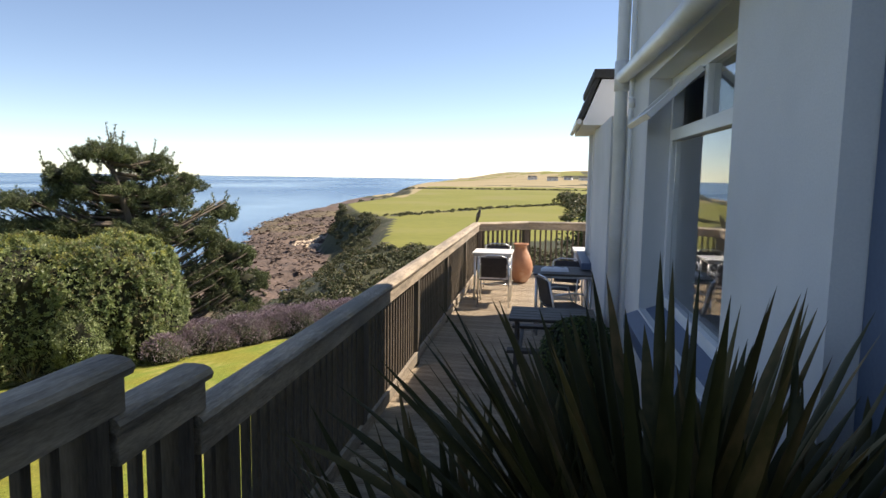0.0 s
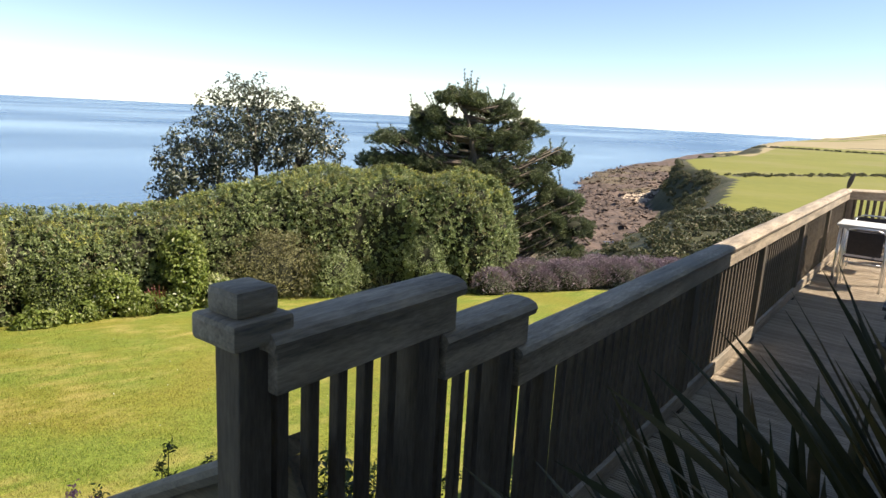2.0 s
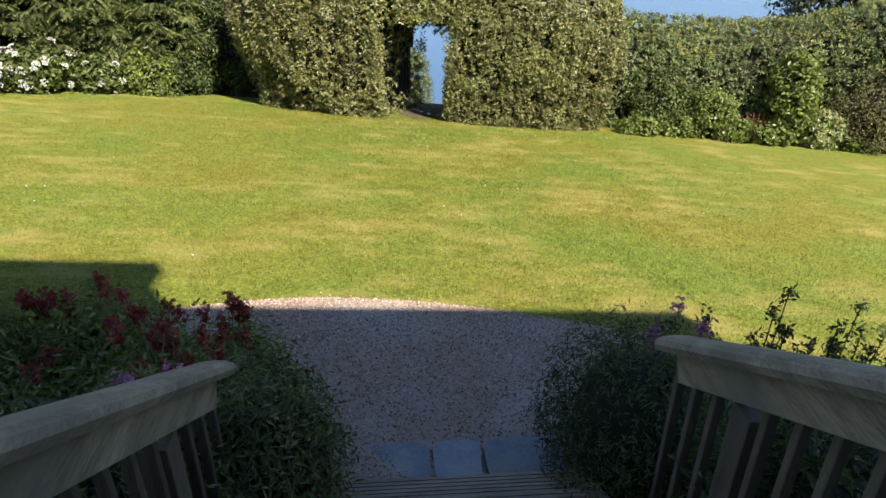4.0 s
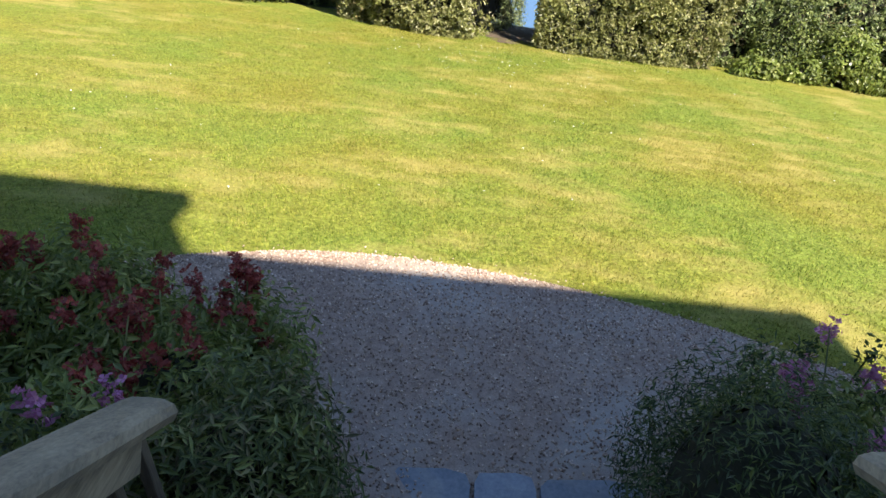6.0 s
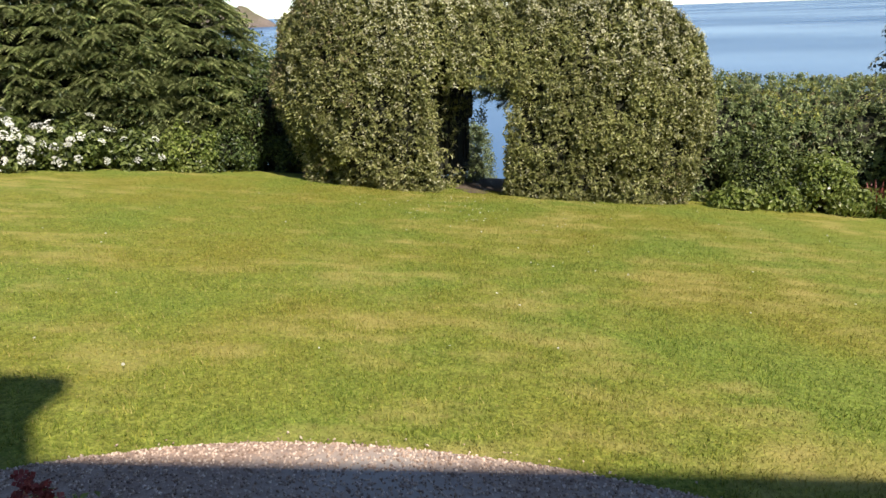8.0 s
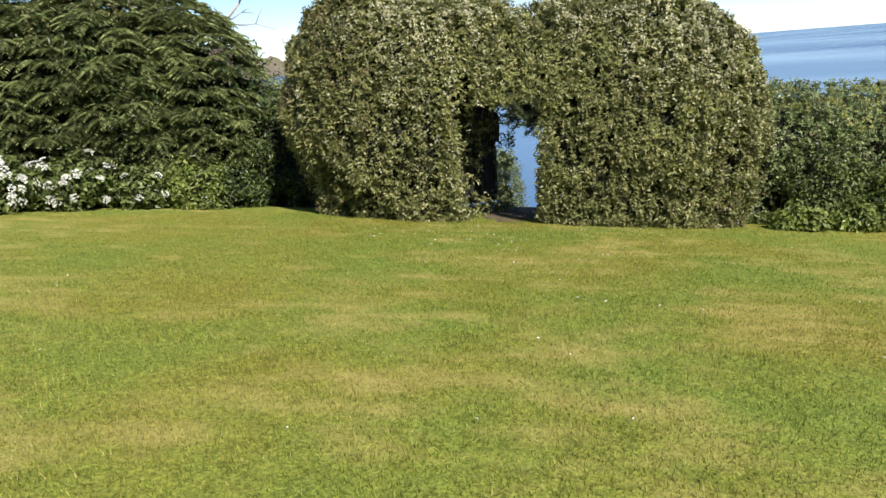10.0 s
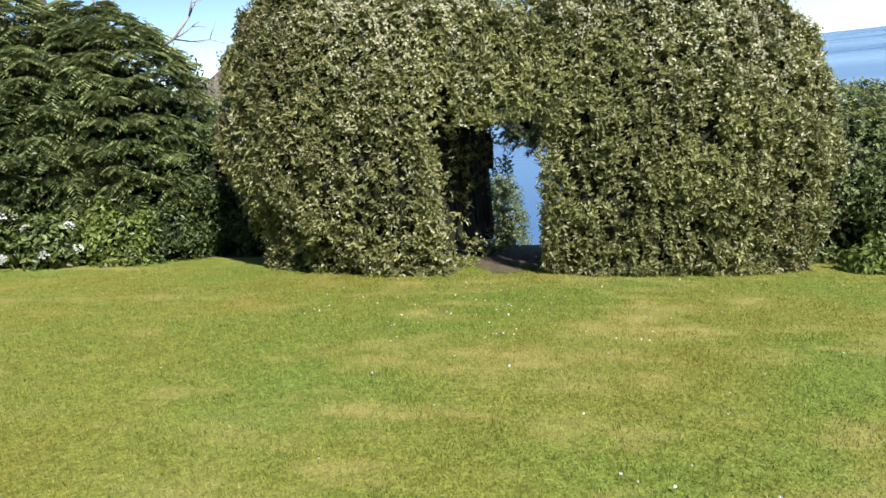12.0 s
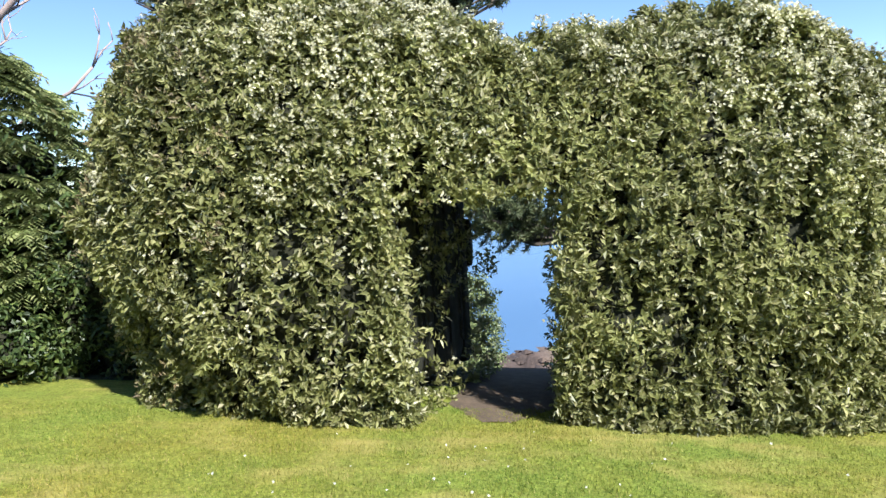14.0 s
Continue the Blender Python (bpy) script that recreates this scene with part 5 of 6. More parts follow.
shrub("border_shrub", (-13.0, 16.6), (0.7, 0.7, 1.1), 150, 40, (0.07, 0.04), CLIPPED_LEAF, "conical green shrub at the end of the hedge", "shrub", 0, 0.2)
for x, y, r in ((-16.3, 6.5, 0.35), (-16.45, 7.6, 0.4), (-16.2, 9.0, 0.4), (-16.1, 9.8, 0.35), (-15.9, 11.9, 0.3)):
    shrub("ground_cover", (x, y), (r, r * 1.3, r * 0.7), 50, 26, (0.11, 0.08), FRESH_LEAF, "low broad-leaved green plant along the lawn edge", "plant", 0, 0.15, None, None, "border plants")


def strap_plant(name, at, z, n, length, width, spread, mat, label, category, curve=0.5, seed=1, up=1.0, rows=7, rootr=0.12, single=False):
    """Sword-shaped leaves fanning out of one crown, each keeled and bending over."""
    r2 = np.random.default_rng(seed)
    t = thing(name, (*at, z), label, category)
    vs, fs = [], []
    for i in range(n):
        a = r2.uniform(0, 2 * math.pi)
        tilt = spread * r2.uniform(0.08, 1.0) ** 0.8
        ln, w = length * r2.uniform(0.65, 1.1), width * r2.uniform(0.75, 1.15)
        root = np.array([math.cos(a), math.sin(a), 0]) * r2.uniform(0, rootr)
        s = np.linspace(0, 1, rows)
        ang = tilt + curve * tilt * s * s * r2.uniform(0.5, 1.4)
        rad = np.concatenate([[0], np.cumsum(np.sin(ang[1:]) * ln / (rows - 1))])
        hgt = np.concatenate([[0], np.cumsum(np.cos(ang[1:]) * ln / (rows - 1))]) * up
        out = np.array([math.cos(a), math.sin(a), 0])
        side = np.array([-math.sin(a), math.cos(a), 0])
        tw = r2.uniform(-0.9, 0.9)
        side = side * math.cos(tw) + np.array([0, 0, 1]) * math.sin(tw) * 0.6
        wid = w * np.minimum(1, 3.2 * (1 - s) ** 0.8) * (0.6 + 0.4 * np.minimum(1, s * 3))
        mid = root + out * rad[:, None] + np.array([0, 0, 1]) * hgt[:, None]
        keel = mid - out * (wid * 0.18)[:, None]
        k = i * rows * 3
        vs.append(np.stack([mid - side * wid[:, None] / 2, keel, mid + side * wid[:, None] / 2], 1).reshape(-1, 3))
        for j in range(rows - 1):
            b = k + 3 * j
            fs += [(b, b + 1, b + 4, b + 3), (b + 1, b + 2, b + 5, b + 4)]
    if single:
        one = np.array(fs[:2 * (rows - 1)])
        for leaf in vs:
            under("leaf", mesh_from("leaf", leaf, one, mat, smooth=True), t)
    else:
        under("leaf_tuft", mesh_from("leaf_tuft", np.concatenate(vs), fs, mat, smooth=True), t, "", "stuff")
    return t


strap_plant("withered_plant", (-14.0, 15.9), float(ground_z(-14.0, 15.9)), 70, 0.7, 0.035, 1.3, BRONZE_LEAF, "withered brown strap-leaved plant on the lawn edge", "plant", 0.6, 3)
strap_plant("red_strap_plant", (-16.2, 9.4), float(ground_z(-16.2, 9.4)), 45, 0.75, 0.03, 0.9, RED_LEAF, "red-leaved strap plant in the border", "plant", 0.5, 5)
strap_plant("iris_clump", (-16.1, 8.8), float(ground_z(-16.1, 8.8)), 110, 0.6, 0.02, 0.8, FRESH_LEAF, "clump of green grassy iris leaves", "plant", 0.6, 6, 1.0, 6, 0.35)
strap_plant("iris_clump", (-16.2, 9.6), float(ground_z(-16.2, 9.6)), 90, 0.5, 0.02, 0.8, FRESH_LEAF, "clump of green grassy iris leaves", "plant", 0.6, 8, 1.0, 6, 0.3)


# ---- gravel, slab, grass, daisies ----
def gravel_edge(y):
    return -5.85 + np.where(y < 0.3, 0.19, 0.10) * (y - 0.3) ** 2


def build_gravel():
    ys = np.linspace(-3.4, 4.2, 60)
    xs = [gravel_edge(ys) + 0.03 * ripple(ys, ys, 9.0)] + [gravel_edge(ys) * (1 - u) + (-0.9) * u for u in np.linspace(0.04, 1, 25)]
    v = np.stack([np.stack([x, ys, lawn_z(x, ys) + 0.016], -1) for x in xs], 0)
    a, b = v.shape[:2]
    i = (np.arange(a - 1)[:, None] * b + np.arange(b - 1)).ravel()
    me = mesh_from("gravel_bed", v.reshape(-1, 3), np.stack([i, i + b, i + b + 1, i + 1], 1), GRAVEL_BED, smooth=True)
    tagged(new("gravel_path", me), "pale gravel path curving between steps and lawn", "path", "", "structure")
    n = 42000
    y = rng.uniform(-3.3, 3.9, n)
    e = gravel_edge(y)
    x = e + np.abs(rng.uniform(-0.02, 1, n)) ** 1.2 * (-3.72 - e) - np.abs(rng.normal(size=n)) * 0.05 * (rng.random(n) < 0.05)
    r = rng.uniform(0.004, 0.0105, (n, 1))
    at = np.stack([x, y, lawn_z(x, y) + 0.019], -1)
    o = np.array([(1, 0, 0), (-1, 0, 0), (0, 1, 0), (0, -1, 0), (0, 0, 1), (0, 0, -1)], float)
    ax = unit(rng.normal(size=(n, 3)))
    bx = unit(np.cross(ax, rng.normal(size=(n, 3))))
    cx = np.cross(ax, bx)
    sc = rng.uniform(0.5, 1.3, (n, 3))
    vv = at[:, None] + r[:, None] * sum(o[None, :, k, None] * (q * sc[:, k:k + 1])[:, None] for k, q in enumerate((ax, bx, cx)))
    f = np.array([(0, 2, 4), (2, 1, 4), (1, 3, 4), (3, 0, 4), (2, 0, 5), (1, 2, 5), (3, 1, 5), (0, 3, 5)])
    me = mesh_from("gravel", vv.reshape(-1, 3), (np.arange(n)[:, None, None] * 6 + f).reshape(-1, 3), PEBBLE)
    tagged(new("gravel", me), "loose pale grey and buff gravel", "gravel", "", "stuff")


build_gravel()


def stone_slab():
    t = thing("paving_slab", (-3.92, 0.72, float(lawn_z(-3.92, 0.72)) - 0.012), "blue-grey slate paving at the foot of the steps", "paving", "", "structure")
    edges = [0.05, 0.42, 0.78, 1.06, 1.52]
    for a, b in zip(edges, edges[1:]):
        bm = bmesh.new()
        k = 9
        cy, ry = (a + b) / 2 - 0.72, (b - a) / 2 - 0.008
        ring = [(0.15 * math.copysign(abs(math.cos(q)) ** 0.35, math.cos(q)) * random.uniform(0.9, 1.02), cy + ry * math.copysign(abs(math.sin(q)) ** 0.35, math.sin(q))) for q in (2 * math.pi * j / k + 0.3 for j in range(k))]
        lo, hi = [bm.verts.new((x, y, -0.05)) for x, y in ring], [bm.verts.new((x, y, 0.045)) for x, y in ring]
        bm.faces.new(hi)
        for j in range(k):
            bm.faces.new((lo[j], lo[(j + 1) % k], hi[(j + 1) % k], hi[j]))
        part("stone", bm, STONE, t)


stone_slab()


def build_grass():
    n = 330000
    u = rng.random(n)
    x = -5.0 - 11.75 * u
    y = rng.normal(0.6, 3.4, n)
    ok = (x < gravel_edge(y) - 0.0) | (np.abs(y) > 3.6)
    ok &= (y > -7.5) & (y < 11)
    x, y = x[ok], y[ok]
    n = len(x)
    at = np.stack([x, y, lawn_z(x, y) - 0.004], -1)
    up = np.stack([rng.normal(size=n) * 0.45, rng.normal(size=n) * 0.45, np.ones(n)], -1)
    up = unit(up) * rng.uniform(0.02, 0.055, (n, 1)) * (0.75 + 0.35 * np.clip(ripple(x, y, 5.0, 2), -1, 1))[:, None]
    side = unit(np.stack([rng.normal(size=n), rng.normal(size=n), np.zeros(n)], -1)) * 0.004
    v = np.stack([at - side, at + side, at + up], 1).reshape(-1, 3)
    tagged(new("grass", mesh_from("grass", v, np.arange(3 * n).reshape(-1, 3), GRASS_BLADE)), "short mown grass blades", "grass", "", "stuff")
    k = 170
    x, y = np.concatenate([rng.normal(-13.8, 1.0, k // 2), rng.uniform(-15.5, -6.5, k - k // 2)]), np.concatenate([rng.normal(1.3, 1.1, k // 2), rng.uniform(-5, 7, k - k // 2)])
    p = np.stack([x, y, lawn_z(x, y) + 0.035], -1)
    v, f = flower_arrays(p, np.tile([0.3, 0, 1.0], (k, 1)), 0.0095, 6)
    tagged(new("daisies", mesh_from("daisies", v, f, WHITE_PETAL)), "small white daisies scattered in the lawn", "daisies", "", "stuff")


build_grass()


# ---- beds beside the steps ----
def valerian(name, at, radii, stems, bloom, label, heads=0.045, seed=1, bushy=220):
    """A bushy perennial with flower heads on upright stems."""
    r2 = np.random.default_rng(seed)
    x, y = at
    z = float(lawn_z(x, y))
    t = thing(name, (x, y, z), label, "plant", "valerian plants")
    c = np.array([0, 0, radii[2] * 0.5])
    under("inner_mass", blob(c, radii, CORE, x, 0.62 if bushy > 100 else 0.3), t)
    p, n = clumped(c, radii, bushy, 0.15, 30, -0.4)
    p[:, 2] = np.maximum(p[:, 2], 0.02)
    v, f = leaf_arrays(p, n + np.array([0, 0, 0.4]), 0.065, 0.018, 0.6)
    under("foliage", mesh_from("foliage", v, f, FRESH_LEAF), t, "", "stuff")
    bm = bmesh.new()
    hv, hf, k = [], [], 0
    for _ in range(stems):
        d = np.array([r2.normal() * 0.4, r2.normal() * 0.4, 1.0])
        d /= np.linalg.norm(d)
        a = c + d * np.array(radii) * 0.6
        b = c + d * np.array(radii) * r2.uniform(1.05, 1.55)
        tube([tuple(a), tuple((a + b) / 2 + r2.normal(size=3) * 0.02), tuple(b)], [0.005, 0.004, 0.003], 5, bm)
        q = b + r2.normal(size=(36, 3)) * heads * np.array([0.5, 0.5, 0.85])
        w, ff = flower_arrays(q, q - b + np.array([0, 0, 0.05]), 0.015, 4)
        hv.append(w), hf.append(ff + k)
        k += len(w)
        q = a + (b - a) * r2.uniform(0.1, 0.9, (7, 1))
        w, ff = leaf_arrays(q, np.tile(d, (7, 1)) + r2.normal(size=(7, 3)), 0.07, 0.025)
    tagged(part("stem_mass", bm, CLIPPED_LEAF, t), kind="stuff")
    under("bloom", mesh_from("bloom", np.concatenate(hv), np.concatenate(hf), bloom), t, "", "stuff")
    return t


valerian("valerian", (-3.95, -0.55), (0.45, 0.42, 0.42), 20, RED_PETAL, "bushy plant with dark red flower heads by the steps", 0.036, seed=2)
valerian("valerian", (-4.45, -1.1), (0.38, 0.42, 0.40), 15, RED_PETAL, "bushy plant with dark red flower heads by the path", 0.036, seed=3)
valerian("valerian", (-3.6, -1.4), (0.50, 0.55, 0.45), 12, RED_PETAL, "bushy plant with dark red flower heads by the handrail", seed=4)
valerian("valerian", (-4.5, -0.32), (0.24, 0.24, 0.32), 12, RED_PETAL, "loose plant with red flower heads at the path edge", 0.034, seed=9, bushy=60)
valerian("valerian", (-4.3, -1.75), (0.30, 0.35, 0.50), 6, PINK_PETAL, "tall plant with pale pink flower heads", seed=5)
valerian("valerian", (-3.4, -0.45), (0.26, 0.24, 0.55), 3, PINK_PETAL, "green plant leaning over the handrail foot", seed=6)
valerian("valerian", (-4.15, 2.2), (0.45, 0.42, 0.42), 8, PINK_PETAL, "grey-green plant with faded pink heads by the path", seed=7)
shrub("step_shrub", (-3.5, -0.02), (0.46, 0.33, 0.46), 240, 38, (0.06, 0.013), HYDRANGEA_LEAF, "soft green plant spilling over the steps", "shrub", 0, 0.14, None, BRONZE_LEAF, "", 0.0, 0.6)
shrub("step_shrub", (-3.7, 1.75), (0.50, 0.40, 0.58), 300, 44, (0.042, 0.008), DARK_LEAF, "dense dark green shrub beside the steps", "shrub", 0, 0.14)
shrub("step_shrub", (-2.9, -0.52), (0.6, 0.30, 0.62), 200, 40, (0.05, 0.016), DARK_LEAF, "dark green plants crowding the handrail", "shrub", 0, 0.16)


shrub("step_shrub", (-2.75, 2.05), (0.55, 0.38, 0.74), 230, 36, (0.06, 0.02), DARK_LEAF, "dark green plants under the stair handrail", "shrub", 0, 0.15)
shrub("step_shrub", (-1.95, 2.2), (0.7, 0.42, 1.0), 270, 36, (0.06, 0.02), DARK_LEAF, "dark green plants under the stair handrail", "shrub", 0, 0.15)


def seed_heads(name, at, n, label, seed):
    """Upright stems with dark knobbly heads."""
    r2 = np.random.default_rng(seed)
    z = float(lawn_z(*at))
    t = thing(name, (*at, z), label, "plant", "seed head plants")
    bm = bmesh.new()
    hv, hf, k = [], [], 0
    for _ in range(n):
        o = r2.normal(size=2) * np.array([0.16, 0.3])
        h = r2.uniform(0.42, 0.78)
        top = np.array([o[0] * 1.2, o[1] * 1.2, h])
        tube([(o[0], o[1], 0), tuple((np.array([o[0], o[1], 0]) + top) / 2 + r2.normal(size=3) * 0.015), tuple(top)], [0.006, 0.005, 0.004], 5, bm)
        q = top + r2.normal(size=(40, 3)) * np.array([0.022, 0.022, 0.03])
        low = np.array([o[0], o[1], 0]) + (top - np.array([o[0], o[1], 0])) * r2.uniform(0.25, 0.95, (24, 1)) + r2.normal(size=(24, 3)) * 0.02
        w, ff = leaf_arrays(np.concatenate([q, low]), r2.normal(size=(64, 3)), 0.04, 0.018)
        hv.append(w), hf.append(ff + k)
        k += len(w)
    tagged(part("stem_mass", bm, DARK_LEAF, t), kind="stuff")
    under("seed_mass", mesh_from("seed_mass", np.concatenate(hv), np.concatenate(hf), DARK_LEAF), t, "", "stuff")
    return t


for q, (x, y, n) in enumerate(((-4.4, 2.5, 20), (-4.2, 3.1, 30), (-3.7, 3.7, 30), (-3.3, 2.7, 22), (-2.6, 3.4, 20), (-2.4, 4.4, 18))):
    seed_heads("seed_head_plant", (x, y), n, "dark upright stems with knobbly seed heads below the deck", 20 + q)


# ---- lavender and far scrub ----
def lavender(at, r, seed):
    x, y = at
    z = float(ground_z(x, y))
    t = thing("lavender", (x, y, z), "mound of purple lavender in flower", "lavender", "lavender border")
    under("inner_mass", blob((0, 0, r * 0.3), (r, r, r * 0.8), CORE, x, 0.7), t)
    p, n = clumped((0, 0, r * 0.3), (r, r, r * 0.85), 70, 0.16, 24, -0.1)
    v, f = leaf_arrays(p, n, 0.09, 0.016, 0.3)
    under("foliage", mesh_from("foliage", v, f, GREY_LEAF), t, "", "stuff")
    d = unit(rng.normal(size=(1500, 3)) + np.array([0, 0, 0.8]))
    d = d[d[:, 2] > 0]
    q = np.array([0, 0, r * 0.3]) + d * np.array([r, r, r * 0.95]) * rng.uniform(1.0, 1.25, (len(d), 1))
    v, f = leaf_arrays(q, np.cross(d, rng.normal(size=d.shape)), 0.10, 0.026, 0.3)
    under("bloom", mesh_from("bloom", v, f, LAVENDER), t, "", "stuff")


for k in range(17):
    u = k / 16
    lavender((-11.6 + 4.6 * u + rng.normal() * 0.25, 18.2 + 6.5 * u + rng.normal() * 0.3), rng.uniform(0.5, 0.8), k)
for x, y, r in ((-12.3, 18.9, 0.7), (-10.6, 20.6, 0.7), (-8.6, 23.6, 0.6)):
    shrub("silver_shrub", (x, y), (r, r, r), 90, 30, (0.07, 0.03), GREY_LEAF, "silver-grey shrub behind the lavender", "shrub", 0, 0.2, None, None, "silver shrubs")


def scrub():
    """Wind-cut bushes over the cliff slopes and along the field edges."""
    pts = []
    def strew(n, xa, xb, ya, yb, s0, s1):
        for _ in range(n):
            pts.append((rng.uniform(xa, xb), rng.uniform(ya, yb), rng.uniform(s0, s1)))
    strew(520, -24, 4, 27, 75, 0.35, 0.8)
    strew(300, -26, 22, 62, 96, 0.6, 1.3)
    strew(110, -40, -12, 55, 94, 0.35, 0.8)
    strew(220, -62, -20.5, -30, 30, 0.6, 1.3)
    strew(110, -40, -22, 20, 60, 0.7, 1.4)
    for k in range(520):
        y, u = rng.uniform(95, 345), rng.random()
        edge, foot, _ = coast(np.array(y))
        pts.append((float(foot + 4 + (edge - foot - 5) * u), y, rng.uniform(0.5, 1.2)))
    for k in range(620):
        u = rng.random()
        pts.append((-44 + 165 * u + rng.normal() * 2, 176 + 1.9 * 165 * u + rng.normal() * 1.5, rng.uniform(0.35, 0.65)))
    for k in range(170):
        pts.append((16 + rng.normal() * 5 + 0.02 * 200 * rng.random(), rng.uniform(60, 330), rng.uniform(2.0, 4.0)))
    for k in range(330):
        pts.append((rng.uniform(-150, 150), 530 + rng.normal() * 3, rng.uniform(0.7, 1.2)))
    vs, ns, sz = [], [], []
    for x, y, s in pts:
        edge, foot, _ = coast(np.array(y))
        if x < foot + 4 or (y < 22 and x > -20.6) or (abs(y - 0.8) < 3.5 and x > -45):
            continue
        p, n = clumped((x, y, float(ground_z(x, y)) + 0.25 * s), (s, s, s * 0.7), 26, 0.33 * s, 10, -0.2)
        vs.append(p), ns.append(n), sz.append(np.full(len(p), 0.34 * s))
    p, n, sz = np.concatenate(vs), np.concatenate(ns), np.concatenate(sz)
    v, f = leaf_arrays(p, n + np.array([0, 0, 0.4]), sz, sz * 0.6, 0.5)
    tagged(new("scrub", mesh_from("scrub", v, f, SCRUB_LEAF)), "dense wind-cut scrub on the cliff slopes and field banks", "scrub", "", "stuff")


scrub()
leafy_tree("dark_tree", (9.0, 62.0), float(ground_z(9.0, 62.0)), [((8.5, 62, -1.2), (4.0, 4.0, 4.4)), ((5.2, 60, -4.0), (3.4, 3.4, 3.4)), ((12.5, 63, 0.2), (4.5, 4.5, 5.0))],
           (0.5, 0.3), DARK_LEAF, "dark dense tree beyond the end of the deck", 16, 14, 0.8)


# ---- path through the hedge ----
def worn_path():
    u = np.linspace(0, 1, 22)
    x = -16.2 - 3.2 * u
    mid = 1.12 - 0.23 * (x + 16)
    half = 0.16 + 0.48 * np.minimum(1, u * 4) + 0.05 * ripple(x, x, 6.0)
    rows = [np.stack([x, mid + half * k, lawn_z(x, mid + half * k) + (0.012 if abs(k) < 1 else 0.004)], -1) for k in (-1, -0.4, 0.4, 1)]
    v = np.stack(rows, 0)
    i = (np.arange(3)[:, None] * 22 + np.arange(21)).ravel()
    me = mesh_from("worn_path", v.reshape(-1, 3), np.stack([i, i + 22, i + 23, i + 1], 1)[:, ::-1], EARTH_PATH, smooth=True)
    tagged(new("worn_path", me), "bare reddish earth worn through the hedge doorway", "path", "", "structure")


worn_path()


# ---- on the deck ----
def cafe_table(at, w, label, top=TABLE_TOP):
    t = thing("cafe_table", (*at, DECK), label, "table", "deck tables")
    part("tabletop", box((-w / 2, -w / 2, 0.70), (w / 2, w / 2, 0.725), 0.006), top, t)
    part("rim", box((-w / 2 + 0.02, -w / 2 + 0.02, 0.67), (w / 2 - 0.02, w / 2 - 0.02, 0.70), 0.004), ALUMINIUM, t)
    for x in (-1, 1):
        for y in (-1, 1):
            part("leg", tube([(x * (w / 2 - 0.04), y * (w / 2 - 0.04), 0), (x * (w / 2 - 0.045), y * (w / 2 - 0.045), 0.68)], 0.017, 10), ALUMINIUM, t, "", True)
    return t


def cafe_chair(at, turn, label):
    """An aluminium armchair with a dark woven seat and back; it faces +y before turning."""
    t = thing("cafe_chair", (*at, DECK), label, "chair", "deck chairs")
    t.rotation_euler = (0, 0, radians(turn))
    t.scale = (0.9, 0.9, 0.88)
    for x in (-0.25, 0.25):
        part("front_leg", tube([(x, 0.23, 0), (x, 0.22, 0.45), (x * 1.02, 0.16, 0.64), (x, 0.0, 0.655), (x * 0.98, -0.22, 0.63)], 0.0125, 8), ALUMINIUM, t, "", True)
        part("back_leg", tube([(x, -0.26, 0), (x * 0.95, -0.21, 0.44), (x * 0.9, -0.28, 0.80)], 0.0125, 8), ALUMINIUM, t, "", True)
    part("back_rail", tube([(-0.225, -0.28, 0.80), (-0.12, -0.30, 0.845), (0.12, -0.30, 0.845), (0.225, -0.28, 0.80)], 0.0125, 8), ALUMINIUM, t, "", True)
    part("stretcher", tube([(-0.25, 0.2, 0.30), (0.25, 0.2, 0.30)], 0.009, 8), ALUMINIUM, t, "", True)
    part("seat", box((-0.23, -0.22, 0.425), (0.23, 0.23, 0.45), 0.010), WICKER, t)
    bm = box((-0.20, -0.012, 0), (0.20, 0.012, 0.34), 0.010)
    bmesh.ops.transform(bm, verts=bm.verts, matrix=Matrix.Translation((0, -0.225, 0.48)) @ Matrix.Rotation(radians(12), 4, "X"))
    part("backrest", bm, WICKER, t)
    return t


cafe_table((-0.98, 10.45), 0.6, "white-topped aluminium table in the sun")
cafe_chair((-0.92, 9.95), 0, "aluminium chair with dark woven back, pushed to the table")
cafe_chair((-0.98, 11.1), 180, "aluminium chair with dark woven back beyond the table")
cafe_table((0.02, 8.6), 0.72, "dark-topped aluminium table with folded cloth on it", BENCH_WOOD)
cafe_chair((0.05, 9.35), 165, "aluminium armchair with dark seat beyond the table")
cafe_chair((0.02, 8.02), -70, "aluminium armchair with dark seat before the table")
cafe_table((0.55, 11.1), 0.62, "white-topped aluminium table near the end railing")


def folded_cloth(at, z):
    g = np.linspace(-0.17, 0.17, 14)
    gx, gy = np.meshgrid(g, g * 0.7, indexing="ij")
    h = 0.018 + 0.02 * np.abs(np.sin(gx * 26 + gy * 9)) * (0.4 + 0.6 * np.cos(gy * 11))
    h[0], h[-1], h[:, 0], h[:, -1] = 0, 0, 0, 0
    i = (np.arange(13)[:, None] * 14 + np.arange(13)).ravel()
    me = mesh_from("folded_cloth", np.stack([gx, gy, h], -1).reshape(-1, 3), np.stack([i, i + 14, i + 15, i + 1], 1), PAPER, smooth=True)
    ob = new("folded_cloth", me)
    ob.location = (*at, z)
    tagged(ob, "crumpled pale blue-white cloth lying on the table", "cloth")


folded_cloth((-0.08, 8.55), DECK + 0.726)


